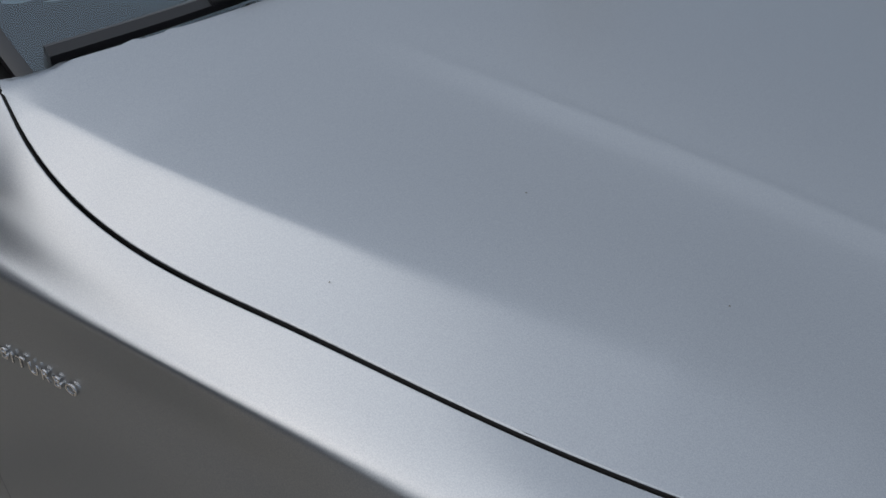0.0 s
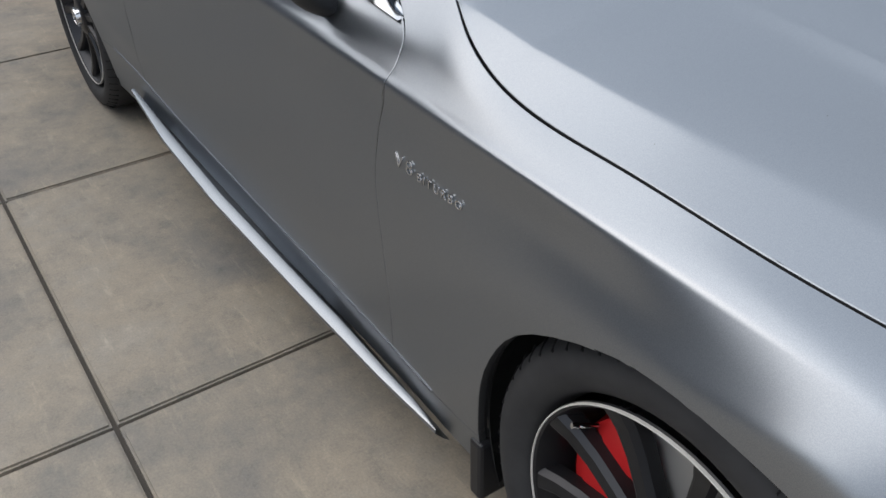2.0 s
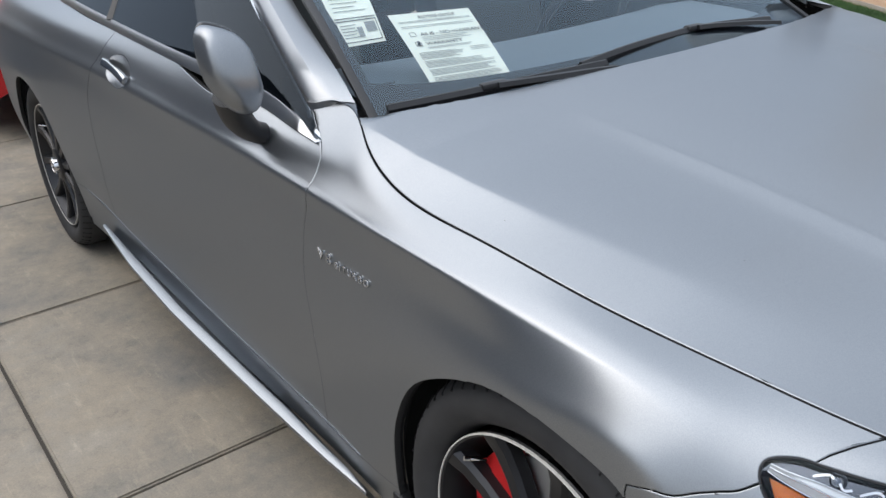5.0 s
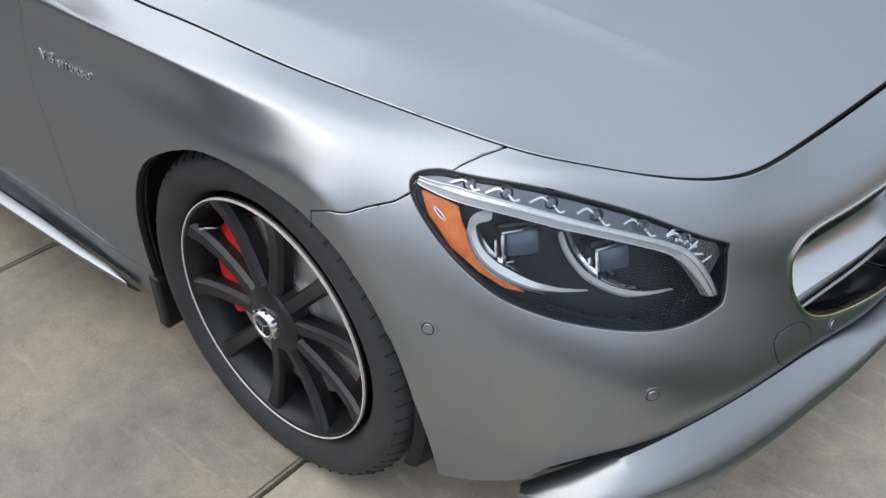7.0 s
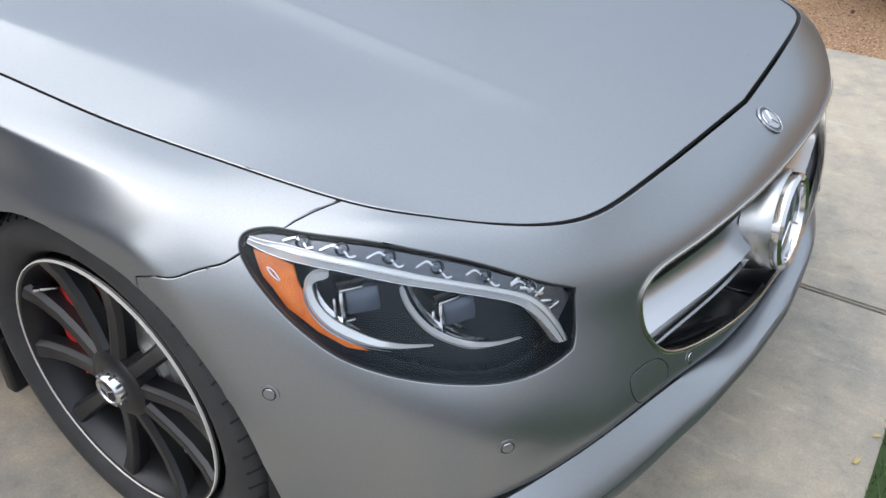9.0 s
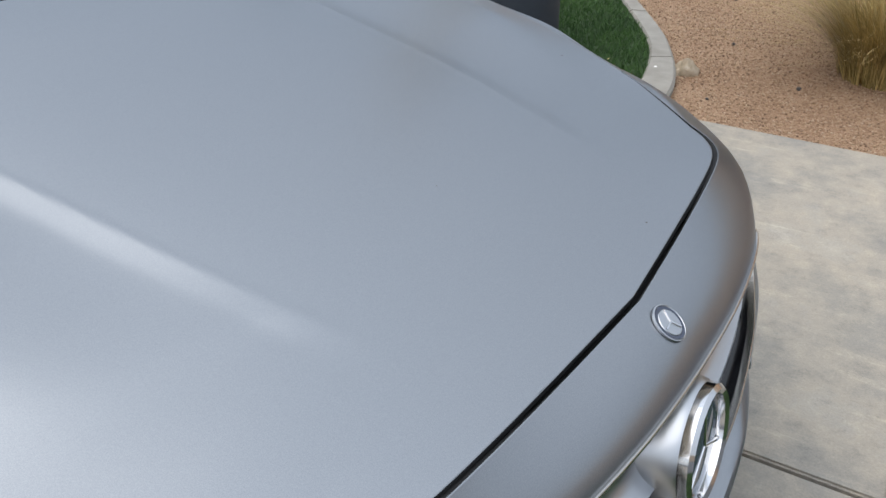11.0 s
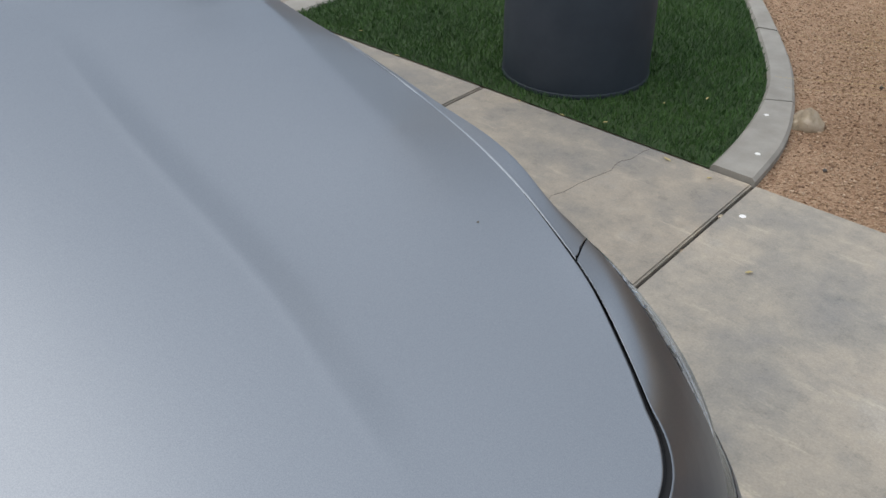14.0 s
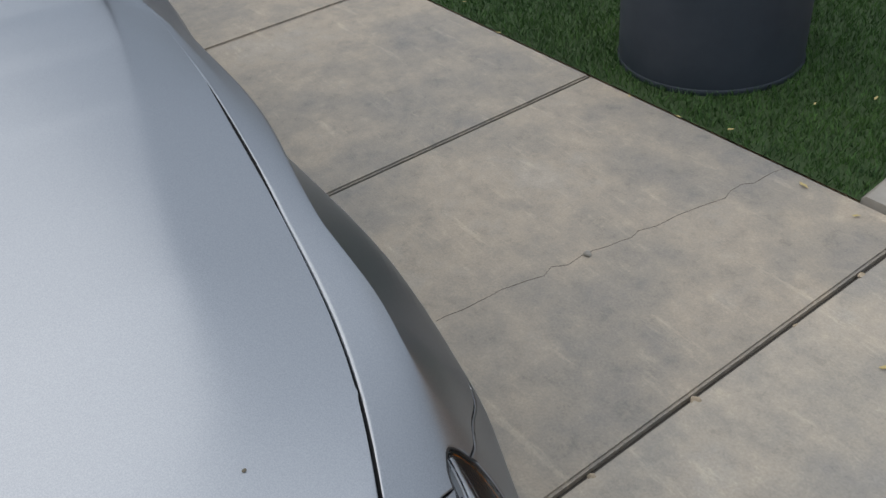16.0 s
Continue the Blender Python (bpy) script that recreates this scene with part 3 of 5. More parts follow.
hx, hy = hv.T
hp = np.column_stack([hx, hy, hood_z(hx, hy)])
e = 1e-3
hn = np.column_stack([-(hood_z(hx + e, hy) - hood_z(hx - e, hy)) / (2 * e), -(hood_z(hx, hy + e) - hood_z(hx, hy - e)) / (2 * e), np.ones(len(hx))])
hn /= np.linalg.norm(hn, axis=1)[:, None]
sv, sn, sf = shell(hp, hn, [tuple(f) for f in fo], gap=0.0030)
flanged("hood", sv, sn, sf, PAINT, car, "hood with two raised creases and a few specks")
# near-black sheets under the skin add shade behind the panel gaps
mesh_object("hood_gap_shade", leftward(hp) - (0, 0, .03), [tuple(f) for f in fo], VOID, car)
shade_tris = [SKIN_TRIS[np.isin(SKIN_NAMES, ("bumper", "fender", "door", "quarter", "sill"))]]
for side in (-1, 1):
    mesh_object("body_gap_shade", leftward((SKIN_P - SKIN_N * .021) * (1, side, 1)), [tuple(t) for t in shade_tris[0]], VOID, car)


# ---- ground ----
def slab_line(k, y):
    """A cross joint's x at a y; the joints bend a little from row to row."""
    at = ((1.195, 1.155, 1.112), (.038, .036, -.022), (-1.117, -1.162, -1.202), (-2.345, -2.410, -2.465), (-3.66, -3.72, -3.78), (-4.90, -4.95, -5.0), (-6.15, -6.2, -6.25), (-7.4, -7.45, -7.5))[k]
    return float(np.interp(y, (-1.395, .595, 2.445), at))


ground = tagged(mesh_object("ground", [(-60, -60, -.06), (60, -60, -.06), (60, 60, -.06), (-60, 60, -.06)], [(0, 1, 2, 3)], OUTER_GROUND), kind="structure")
SLAB_Y = (2.445, .595, -1.395, -3.4, -5.4, -7.4)
pavement = tagged(new("pavement"), "beige concrete slabs with recessed joints", kind="structure")
for i in range(7):
    for j in range(5):
        g = .006
        y0, y1 = SLAB_Y[j + 1] + g, SLAB_Y[j] - (g if j else 0)
        c = [(slab_line(i + 1, y0) + g, y0), (slab_line(i, y0) - g, y0), (slab_line(i, y1) - g, y1), (slab_line(i + 1, y1) + g, y1)]
        bm = bmesh.new()
        top = [bm.verts.new((x, y, 0)) for x, y in c]
        low = [bm.verts.new((x, y, -.05)) for x, y in c]
        bm.faces.new(top)
        for k in range(4):
            bm.faces.new((low[k], low[(k + 1) % 4], top[(k + 1) % 4], top[k]))
        bmesh.ops.bevel(bm, geom=[e for e in bm.edges if all(v.co.z > -.01 for v in e.verts)], offset=.006, segments=2, affect="EDGES")
        part("slab", bm, PALECONCRETE if i == 0 else WARMCONCRETE if j == 0 else CONCRETE, pavement)
tagged(mesh_object("joint", [(-9, -9, -.018), (1.3, -9, -.018), (1.1, 2.44, -.018), (-9, 2.44, -.018)], [(0, 1, 2, 3)], SOIL), kind="structure")

post = thing("pedestal", "dark grey round plinth standing on turf", "plinth")
part("plinth", lathe([(.0, 0), (.305, 0), (.305, .55), (.297, .575), (.275, .585)], 72), PEDESTAL, post, smooth=True)
part("plinth_cap", lathe([(.277, .584), (.274, .590), (.0, .592)], 72), PEDESTAL, post, "flat painted top of the plinth", smooth=True)
part("plinth_foot", lathe([(.306, -.002), (.3085, .004), (.3085, .018), (.3055, .022)], 72), PEDESTAL, post, smooth=True)
post.location = (-1.03, 2.835, 0.0)
column = thing("column", "white square post standing on the dark plinth", "column")
part("shaft", box_bm((.20, .20, 2.3), (0, 0, 1.15 + .585), .006), WHITE, column)
column.location = (-1.03, 2.835, 0)


# ---- car: skin-borne parts ----
def on_skin(u, v, depth=0.0, side=-1):
    """Places at a depth under the skin of one side."""
    p = skin(u, v) - skin_normal(u, v) * depth
    return leftward(p * (1, side, 1))


def skin_patch(poly, depth, step=.012, side=-1):
    """A sheet parallel to the skin inside a uv polygon: verts, normals, triangles."""
    poly = np.array(poly, float)
    lo, hi = poly.min(0), poly.max(0)
    g = np.array([(u, v) for u in np.arange(lo[0], hi[0], step) for v in np.arange(lo[1], hi[1], step * .6)]).reshape(-1, 2)
    if len(g):
        near = ((g[:, None] - poly[None]) ** 2).sum(2).min(1) > (step * .35) ** 2
        g = g[inside(poly, g) & near]
    k = len(poly)
    vo, _, fo, *_ = delaunay_2d_cdt([Vector(p) for p in list(map(tuple, poly)) + [tuple(q) for q in g]], [(i, (i + 1) % k) for i in range(k)], [], 1, 1e-6)
    uv = np.array([tuple(p) for p in vo])
    n = skin_normal(uv[:, 0], uv[:, 1])
    return skin(uv[:, 0], uv[:, 1]) - n * depth, n, [tuple(f) for f in fo]


def patch_part(name, poly, depth, mat, parent, side, label="", thick=.004, step=.012):
    v, n, f = skin_patch(poly, depth, step)
    v, n, f = shell(v, n, f, gap=0.0, depth=thick)
    m = np.array((1, side, 1))
    return mesh_object(name, leftward(v * m), [g[::side] for g in f], mat, parent, label, n * m)


def skin_line(uv, depth, side=-1, n=6, closed=False):
    c = curve(uv, n, closed)
    return on_skin(c[:, 0], c[:, 1], depth, side), skin_normal(c[:, 0], c[:, 1]) * (1, side, 1)


def band(name, uv, depth, section, mat, parent, side=-1, label="", closed=False, n=6):
    p, up = skin_line(uv, depth, side, n, closed)
    return part(name, sweep(p, section, closed, ups=up), mat, parent, label, smooth=True)


def facet_strip(name, uv, depth, half, mat, parent, side, label="", ridge=.004, tail=.35):
    """A ridged strip along a line of the skin that narrows to a point at its end."""
    c = curve(uv, 7)
    d = np.gradient(c, axis=0)
    d /= np.linalg.norm(d, axis=1)[:, None]
    t = np.linspace(0, 1, len(c))
    w = half * np.minimum(np.interp(t, (0, .06), (.55, 1)), np.interp(t, (1 - tail, 1), (1, .06)))[:, None]
    across = np.column_stack([-d[:, 1], d[:, 0]]) * w
    rows = [on_skin(*(c + across * f).T, depth - ridge * k, side) for f, k in ((1, -1.2), (1, 0), (.35, 1), (-.2, .55), (-1, 0), (-1, -1.2))]
    return part(name, lofted(rows), mat, parent, label, smooth=True)


LIGHTGUIDE = material("frosted_light_guide", (0.58, 0.60, 0.62), 0.12, 0.35)
AMBER = material("amber_reflector", (0.85, 0.25, 0.02), 0.18)
v = node(AMBER, "ShaderNodeTexVoronoi", Scale=330.0)
link(AMBER, place(AMBER), v.inputs["Vector"])
link(AMBER, mixed(AMBER, mottle(AMBER, ((0.3, (0.52, 0.10, 0.006)), (0.7, (0.78, 0.23, 0.015))), 40.0), (1, .95, .9)), bsdf(AMBER).inputs["Base Color"])
b = node(AMBER, "ShaderNodeBump", Strength=0.3, Distance=0.0008)
link(AMBER, v.outputs["Distance"], b.inputs["Height"])
link(AMBER, b.outputs["Normal"], bsdf(AMBER).inputs["Normal"])
LENS = material("projector_lens", (0.10, 0.12, 0.16), 0.03, 0.3)
LAMPBLACK = material("lamp_interior", (0.007, 0.011, 0.017), 0.3)
bsdf(LAMPBLACK).inputs["Specular IOR Level"].default_value = 0.2


def headlight(side):
    lamp = new("headlight")
    lamp.parent = car
    tagged(lamp, "clear-lensed headlight with an amber reflector and white light strip")
    used, tris = sub_sheet(SKIN_TRIS[SKIN_NAMES == "lamp"])
    m = np.array((1, side, 1))
    sv, sn, sf = shell(SKIN_P[used] - SKIN_N[used] * .0015, SKIN_N[used], tris, gap=.0015, depth=.006)
    lens = mesh_object("lens", leftward(sv * m), [g[::side] for g in sf], CLEAR, lamp, "clear plastic lens", sn * m)
    lens.visible_shadow = False
    sv, sn, sf = shell(SKIN_P[used] - SKIN_N[used] * .068, SKIN_N[used], tris, gap=.001, depth=-.062)
    mesh_object("housing", leftward(sv * m), [g[::side] for g in sf], LAMPBLACK, lamp, "dark lamp housing")
    band("seal", LAMP, .003, circle(.0019, 8), BLACK, lamp, side, closed=True, n=2)
    patch_part("reflector", [(4.184, .097), (4.229, .096), (4.262, .101), (4.272, .116), (4.288, .135), (4.318, .155), (4.362, .171), (4.335, .171), (4.296, .160), (4.255, .144), (4.213, .123)], .024, AMBER, lamp, side, "amber reflector")
    band("reflector_frame", [(4.222, .110), (4.236, .113), (4.246, .120), (4.232, .117)], .021, [(-.0009, -.001), (.0009, -.001), (.0009, .001), (-.0009, .001)], CHROME, lamp, side, closed=True, n=3)
    top = curve([(4.173, .083), (4.238, .0785), (4.29, .083), (4.373, .091), (4.456, .096), (4.57, .0965), (4.615, .104), (4.637, .128), (4.648, .163)], 6)
    low = curve([(4.176, .092), (4.21, .0925), (4.253, .095), (4.337, .100), (4.415, .105), (4.54, .107), (4.588, .113), (4.612, .132), (4.632, .163)], 6)
    low = top + (low - top) * 1.05
    rim = LAMP[(LAMP[:, 1] < .105) & (LAMP[:, 0] < 4.68)]
    bezel = np.vstack([rim[np.argsort(rim[:, 0])] + (0, .004), (top + (0, .006))[(top[:, 0] < 4.64) & (top[:, 0] > 4.2)][::-1]])
    patch_part("bezel", bezel, .014, SMOKE, lamp, side, "smoky grey upper bezel", thick=.003)
    rows = [on_skin(c[:, 0], c[:, 1], d, side) for c, d in ((top, .026), (top, .009), (top * .5 + low * .5, .006), (low, .010), (low, .026))]
    part("light_strip", lofted(rows), LIGHTGUIDE, lamp, "frosted white light strip", smooth=True)
    for f in (.02, .45, .98):
        band("strip_edge", (top + (low - top) * f)[::3], .0065 if f != .45 else .0045, circle(.0009, 6), CHROME, lamp, side, "thin chrome edge", n=3)
    for i, (u, w) in enumerate(((4.262, .0715), (4.325, .078), (4.392, .083), (4.462, .0865), (4.535, .0865), (4.605, .0885))):
        p, q = on_skin(u, w, .012, side)[0], skin_normal(u, w)[0] * m
        turn = Vector(q).to_track_quat("Z", "Y").to_matrix().to_4x4()
        part("reflector_cup", lathe([(.003, -.008), (.006, -.003), (.0095, .006), (.0100, .007), (.0068, -.004)], 14, m=Matrix.Translation(p) @ turn), CHROME, lamp, "small chrome reflector cup", smooth=True)
        part("diode", lathe([(0, .004), (.0035, .003), (.0045, -.008)], 10, m=Matrix.Translation(p) @ turn), LENS, lamp, smooth=True)
        for hook in ([(u - .030, w + .003), (u - .016, w - .004), (u - .006, w - .001)], [(u + .004, w + .002), (u + .014, w + .008), (u + .022, w + .006)]):
            band("reflector_wing", hook, .009, [(-.0014, -.0012), (.0014, -.0012), (.0014, .0012), (-.0014, .0012)], CHROME, lamp, side)
    first = [(4.315, .1035), (4.296, .108), (4.288, .118), (4.298, .136), (4.322, .150), (4.366, .160), (4.405, .161), (4.448, .156)]
    facet_strip("chrome_sweep", first, .020, .0058, LIGHTGUIDE, lamp, side, "white curved trim")
    facet_strip("chrome_edge", [(u + .006, w - .0065) for u, w in first[1:6]], .026, .0034, CHROME, lamp, side, "thin chrome edge", .003)
    facet_strip("chrome_edge", [(u - .0065, w + .0065) for u, w in first[1:7]], .022, .0014, CHROME, lamp, side, "thin chrome edge", .002)
    second = [(4.412, .1085), (4.424, .126), (4.449, .143), (4.490, .1535), (4.530, .154), (4.578, .149)]
    facet_strip("chrome_sweep", second, .022, .0040, LIGHTGUIDE, lamp, side, "white curved trim")
    facet_strip("chrome_edge", [(u + .009, w - .006) for u, w in second[:5]], .024, .0030, CHROME, lamp, side, "thin chrome edge", .003)
    facet_strip("chrome_edge", [(4.470, .118), (4.474, .128), (4.485, .137), (4.505, .141)], .034, .0026, CHROME, lamp, side, "thin chrome edge", .003)
    # bright reflector pieces crowd the strip's front end
    for u, w, a in ((4.585, .084, .5), (4.600, .092, -.3), (4.622, .095, .6), (4.630, .106, -.2), (4.642, .112, .4)):
        p, q = on_skin(u, w, .012, side)[0], skin_normal(u, w)[0] * m
        turn = Matrix.Translation(p) @ Vector(q).to_track_quat("Z", "Y").to_matrix().to_4x4() @ Matrix.Rotation(a, 4, "Z")
        part("reflector_facet", box_bm((.020, .0065, .006), (0, 0, 0), .0018), CHROME, lamp, "small chrome facet", smooth=True).matrix_local = turn
    for u, w in ((4.352, .124), (4.486, .123)):
        p, q = on_skin(u, w, .050, side)[0], skin_normal(u, w)[0] * m
        turn = Matrix.Translation(p) @ Vector((q[0] + .5, q[1], q[2] - .1)).to_track_quat("Z", "Y").to_matrix().to_4x4()
        lens_bm = box_bm((.050, .040, .046), (.004, 0, 0), .007)
        for corner in lens_bm.verts:
            corner.co.z += .10 * corner.co.x - 6 * corner.co.y ** 2
        part("projector", lens_bm, LENS, lamp, "dark square projector lens", smooth=True).matrix_local = turn
        part("projector_hood", box_bm((.064, .010, .034), (.002, .026, -.004), .003), GLOSSBLACK, lamp, smooth=True).matrix_local = turn
        for name, size, at_ in (("bracket", (.006, .044, .016), (-.027, -.002, .020)), ("bracket", (.034, .0045, .010), (-.012, .022, .022)), ("bracket", (.004, .030, .010), (-.036, -.004, .014)), ("bracket", (.018, .004, .010), (-.019, -.025, .019))):
            part(name, box_bm(size, at_, .0014), CHROME, lamp, "bright angular bracket", smooth=True).matrix_local = turn
    return lamp


for side in (-1, 1):
    headlight(side)
    for u, w in ((4.217, .238), (4.527, .326), (4.901, .452)):
        p, q = on_skin(u, w, 0, side)[0], skin_normal(u, w)[0] * (1, side, 1)
        turn = Matrix.Translation(p) @ Vector(q).to_track_quat("Z", "Y").to_matrix().to_4x4()
        s = part("parking_sensor", lathe([(0, .0022), (.0085, .002), (.0095, .0004), (.0098, -.001)], 24, m=turn), PAINT, car, smooth=True)
        part("sensor_ring", lathe([(.0108, -.001), (.0108, .0008), (.0135, .0012), (.0155, .0006), (.0158, -.001)], 28, m=turn), PAINT, s, smooth=True)
        part("sensor_gap", lathe([(.0094, .0006), (.0112, .0006)], 24, m=turn), VOID, s)
tow = curve([(4.842, .352), (4.845, .40), (4.820, .485), (4.795, .497), (4.767, .477), (4.757, .40), (4.760, .325), (4.785, .312), (4.825, .325)], 4, True)
patch_part("tow_cover", tow, -.0012, PAINT, car, -1, "square tow-hook cover", thick=.004)
band("tow_gap", tow[::2], .0, [(-.0009, -.001), (.0009, -.001), (.0009, .0006), (-.0009, .0006)], VOID, car, -1, closed=True, n=2)


# grille
def both(points):
    p = np.array(points)
    return np.vstack([p[::-1] * (1, -1, 1), p[1:]])


used, tris = sub_sheet(SKIN_TRIS[SKIN_NAMES == "grille"])
for side in (-1, 1):
    gv, gn, gf = shell(SKIN_P[used] - SKIN_N[used] * .10, SKIN_N[used], tris, gap=0.0, depth=-.098, whole=set(np.where(SKIN_UV[used][:, 0] > UMAX - 1e-4)[0]))
    mesh_object("grille_recess", leftward(gv * (1, side, 1)), [g[::side] for g in gf], GLOSSBLACK, car, "black grille recess")
g = GRILLE[GRILLE[:, 0] < UMAX]
go, gu = on_skin(g[:, 0], g[:, 1], -.001, 1), skin_normal(g[:, 0], g[:, 1])
right = on_skin(g[:, 0], g[:, 1], -.001, -1)
# the frame runs once round both halves
frame_ring = np.vstack([go, right[::-1]])
frame_up = np.vstack([gu, (gu * (1, -1, 1))[::-1]])
part("grille_frame", sweep(frame_ring, [(-.0034, -.010), (.0034, -.010), (.0034, .002), (.0015, .0032), (-.0015, .0032), (-.0034, .002)], True, ups=frame_up), NICKEL, car, "chrome grille surround", smooth=True)


def blade(v0, v1, d0, d1, name, label, mat, thick=.012):
    """A grille slat from side to side, between two heights of the skin."""
    us = np.linspace(4.825, UMAX, 22)
    rows = []
    for v, d in ((v0, d0 + thick), (v0, d0), (v0 * .75 + v1 * .25, d0 * .97 + d1 * .03), (v0 * .5 + v1 * .5, d0 * .78 + d1 * .22), (v0 * .25 + v1 * .75, d0 * .45 + d1 * .55), (v1, d1), (v1, d1 + thick)):
        p = skin(us, np.full(22, v)) - skin_normal(us, np.full(22, v)) * d
        p[-1, 1] = 0
        rows.append(leftward(both(p[::-1])))
    part(name, lofted(rows), mat, car, label, smooth=True)


blade(.200, .275, .052, .016, "grille_slat", "wide brushed silver slat", SATIN)
blade(.275, .315, .026, .030, "grille_slat", "narrow silver slat", SATIN)
blade(.325, .334, .020, .022, "slat_trim", "thin chrome strip", CHROME)
badge_m = pose(.868, 0, .525, 0, 83, 0)
badge = part("grille_emblem", lathe([(.078, .0), (.080, .012), (.088, .016), (.094, .010), (.095, -.04)], 48, m=badge_m), CHROME, car, "round chrome emblem ring", smooth=True)
part("emblem_glass", lathe([(0, .006), (.05, .005), (.079, .001)], 40, m=badge_m), LENS, badge, "dark glossy disc", smooth=True)
for k in range(3):
    a = radians(120 * k)
    part("emblem_bar", box_bm((.075, .006, .006), (.037, 0, .005), .002, None), CHROME, badge).matrix_local = badge_m @ pose(0, 0, 0, 0, 0, 180 + 120 * k)
part("emblem_shroud", lathe([(.094, -.004), (.097, -.010), (.101, -.030), (.106, -.060)], 48, m=badge_m), SATIN, badge, "brushed silver collar", smooth=True)
n0 = skin_normal(UMAX, .045)[0]
star_m = Matrix.Translation(skin(UMAX, .042)[0]) @ Vector(n0).to_track_quat("Z", "Y").to_matrix().to_4x4()
star = part("hood_emblem", lathe([(0, .0035), (.020, .003), (.021, .0012), (.0265, .0016), (.0275, .0026), (.029, .002), (.0295, -.001)], 40, m=star_m), SATIN, car, "small round silver emblem", smooth=True)
part("emblem_ring", lathe([(.0212, .0018), (.0262, .0022)], 40, m=star_m), material("emblem_blue", (.05, .06, .09), .4), star)
for k in range(3):
    part("emblem_bar", box_bm((.019, .0022, .0014), (.0095, 0, .004)), CHROME, star).matrix_local = star_m @ pose(0, 0, 0, 0, 0, 60 + 120 * k)

# splitter under the bumper
us = np.linspace(4.325, UMAX, 60)
foot, out = skin(us, np.full(60, VMAX)), skin_normal(us, np.full(60, VMAX * .9))
out[:, 2] = 0
out /= np.linalg.norm(out, axis=1)[:, None]
ridge = np.interp(us, (4.325, 4.35, 4.5, 4.65, 4.8, 5.0, 5.27), (.195, .205, .250, .286, .326, .346, .338))
back = foot[:, 2] + np.interp(us, (4.325, 4.37, 4.47, 4.6, 4.8, 5.27), (-.034, -.020, -.008, -.006, -.010, -.012))


def lip_row(off, z):
    p = foot + out * np.asarray(off)[..., None] if np.ndim(off) else foot + out * off
    p = p.copy()
    p[:, 2] = z
    p[-1, 1] = 0
    return both(p[::-1])


taper = np.clip((us - 4.325) / .09, 0, 1) ** .6
shelf = lambda f, z: lip_row(.046 * f * taper, back + (ridge - back) * f + z)
part("splitter", lofted([lip_row(-.03, back - .006), lip_row(-.012, back), shelf(0.0, 0), shelf(.35, .002), shelf(.7, .003), shelf(.94, .001), shelf(1.0, -.003)]), PAINT, car, "painted front splitter", smooth=True)
part("splitter_edge", lofted([shelf(1.0, -.0045), shelf(1.05, -.007), shelf(1.07, -.020), shelf(1.0, -.024), lip_row(.005 * taper, ridge - .026)]), PAINT, car, "pale lower splitter edge", smooth=True)
low = np.interp(us, (4.325, 4.42, 4.6, 4.68, 4.72), (.02, .045, .05, .03, .006))
part("splitter_fin", lofted([lip_row(.034 * taper, ridge - .024), lip_row(.036 * taper, ridge - .026 - low), lip_row(-.02, ridge - .028 - low)]), PAINT, car, "small painted fin under the splitter", smooth=True)
# black sheet behind the lip, put in as the intake's shade
part("intake_shadow", lofted([lip_row(-.035, foot[:, 2] + .02), lip_row(-.05, foot[:, 2] - .012), lip_row(-.10, ridge - .05)]), GLOSSBLACK, car, "black sheet for the shade inside the air intake", smooth=True)

# side skirts
for side in (-1, 1):
    xs = np.linspace(-2.28, -.527, 40)
    oy = np.interp(xs, (-2.28, -1.9, -1.5, -1.0, -.7, -.527), (.935, .965, .972, .955, .938, .922))
    oz = np.interp(xs, (-2.28, -1.5, -1.0, -.527), (.285, .255, .228, .194))
    wide = np.interp(xs, (-2.28, -1.9, -.9, -.6, -.527), (.010, .027, .025, .014, .002))
    rows = [np.column_stack([xs, side * (oy - wide), oz + wide * .30 + .004]), np.column_stack([xs, side * (oy - wide * .45), oz + wide * .18 + .005]), np.column_stack([xs, side * oy, oz + .004]), np.column_stack([xs, side * (oy + .001), oz - .004]), np.column_stack([xs, side * (oy - .02), oz - .03]), np.column_stack([xs, np.full(40, side * .89), oz - .04])]
    part("side_skirt", lofted(rows), PAINT, car, "painted side skirt blade", smooth=True)
    xs = np.linspace(-2.42, -.405, 60)
    uvs = np.array([(u_of_x(x), VSILL) for x in xs])
    part("sill_trim", sweep(on_skin(uvs[:, 0], uvs[:, 1], -.001, side), circle(.0022, 6)), SATIN, car, "thin bright sill line", smooth=True)
    part("mud_flap", box_bm((.035, .16, .14), (-.405, side * .84, .20), .008), BLACK, car)


# ---- greenhouse ----
def windscreen(s, t):
    s, t = np.broadcast_arrays(np.asarray(s, float), np.asarray(t, float))
    b = np.stack([-.575 - .10 * s * s, .74 * s, .978 + .012 * (1 - s * s)], -1)
    a = np.stack([-1.50 - .08 * s * s, .58 * s, 1.375 + .02 * (1 - s * s)], -1)
    return b + (a - b) * t[..., None] + np.array((.25, 0, .6)) * (.2 * t * (1 - t))[..., None]


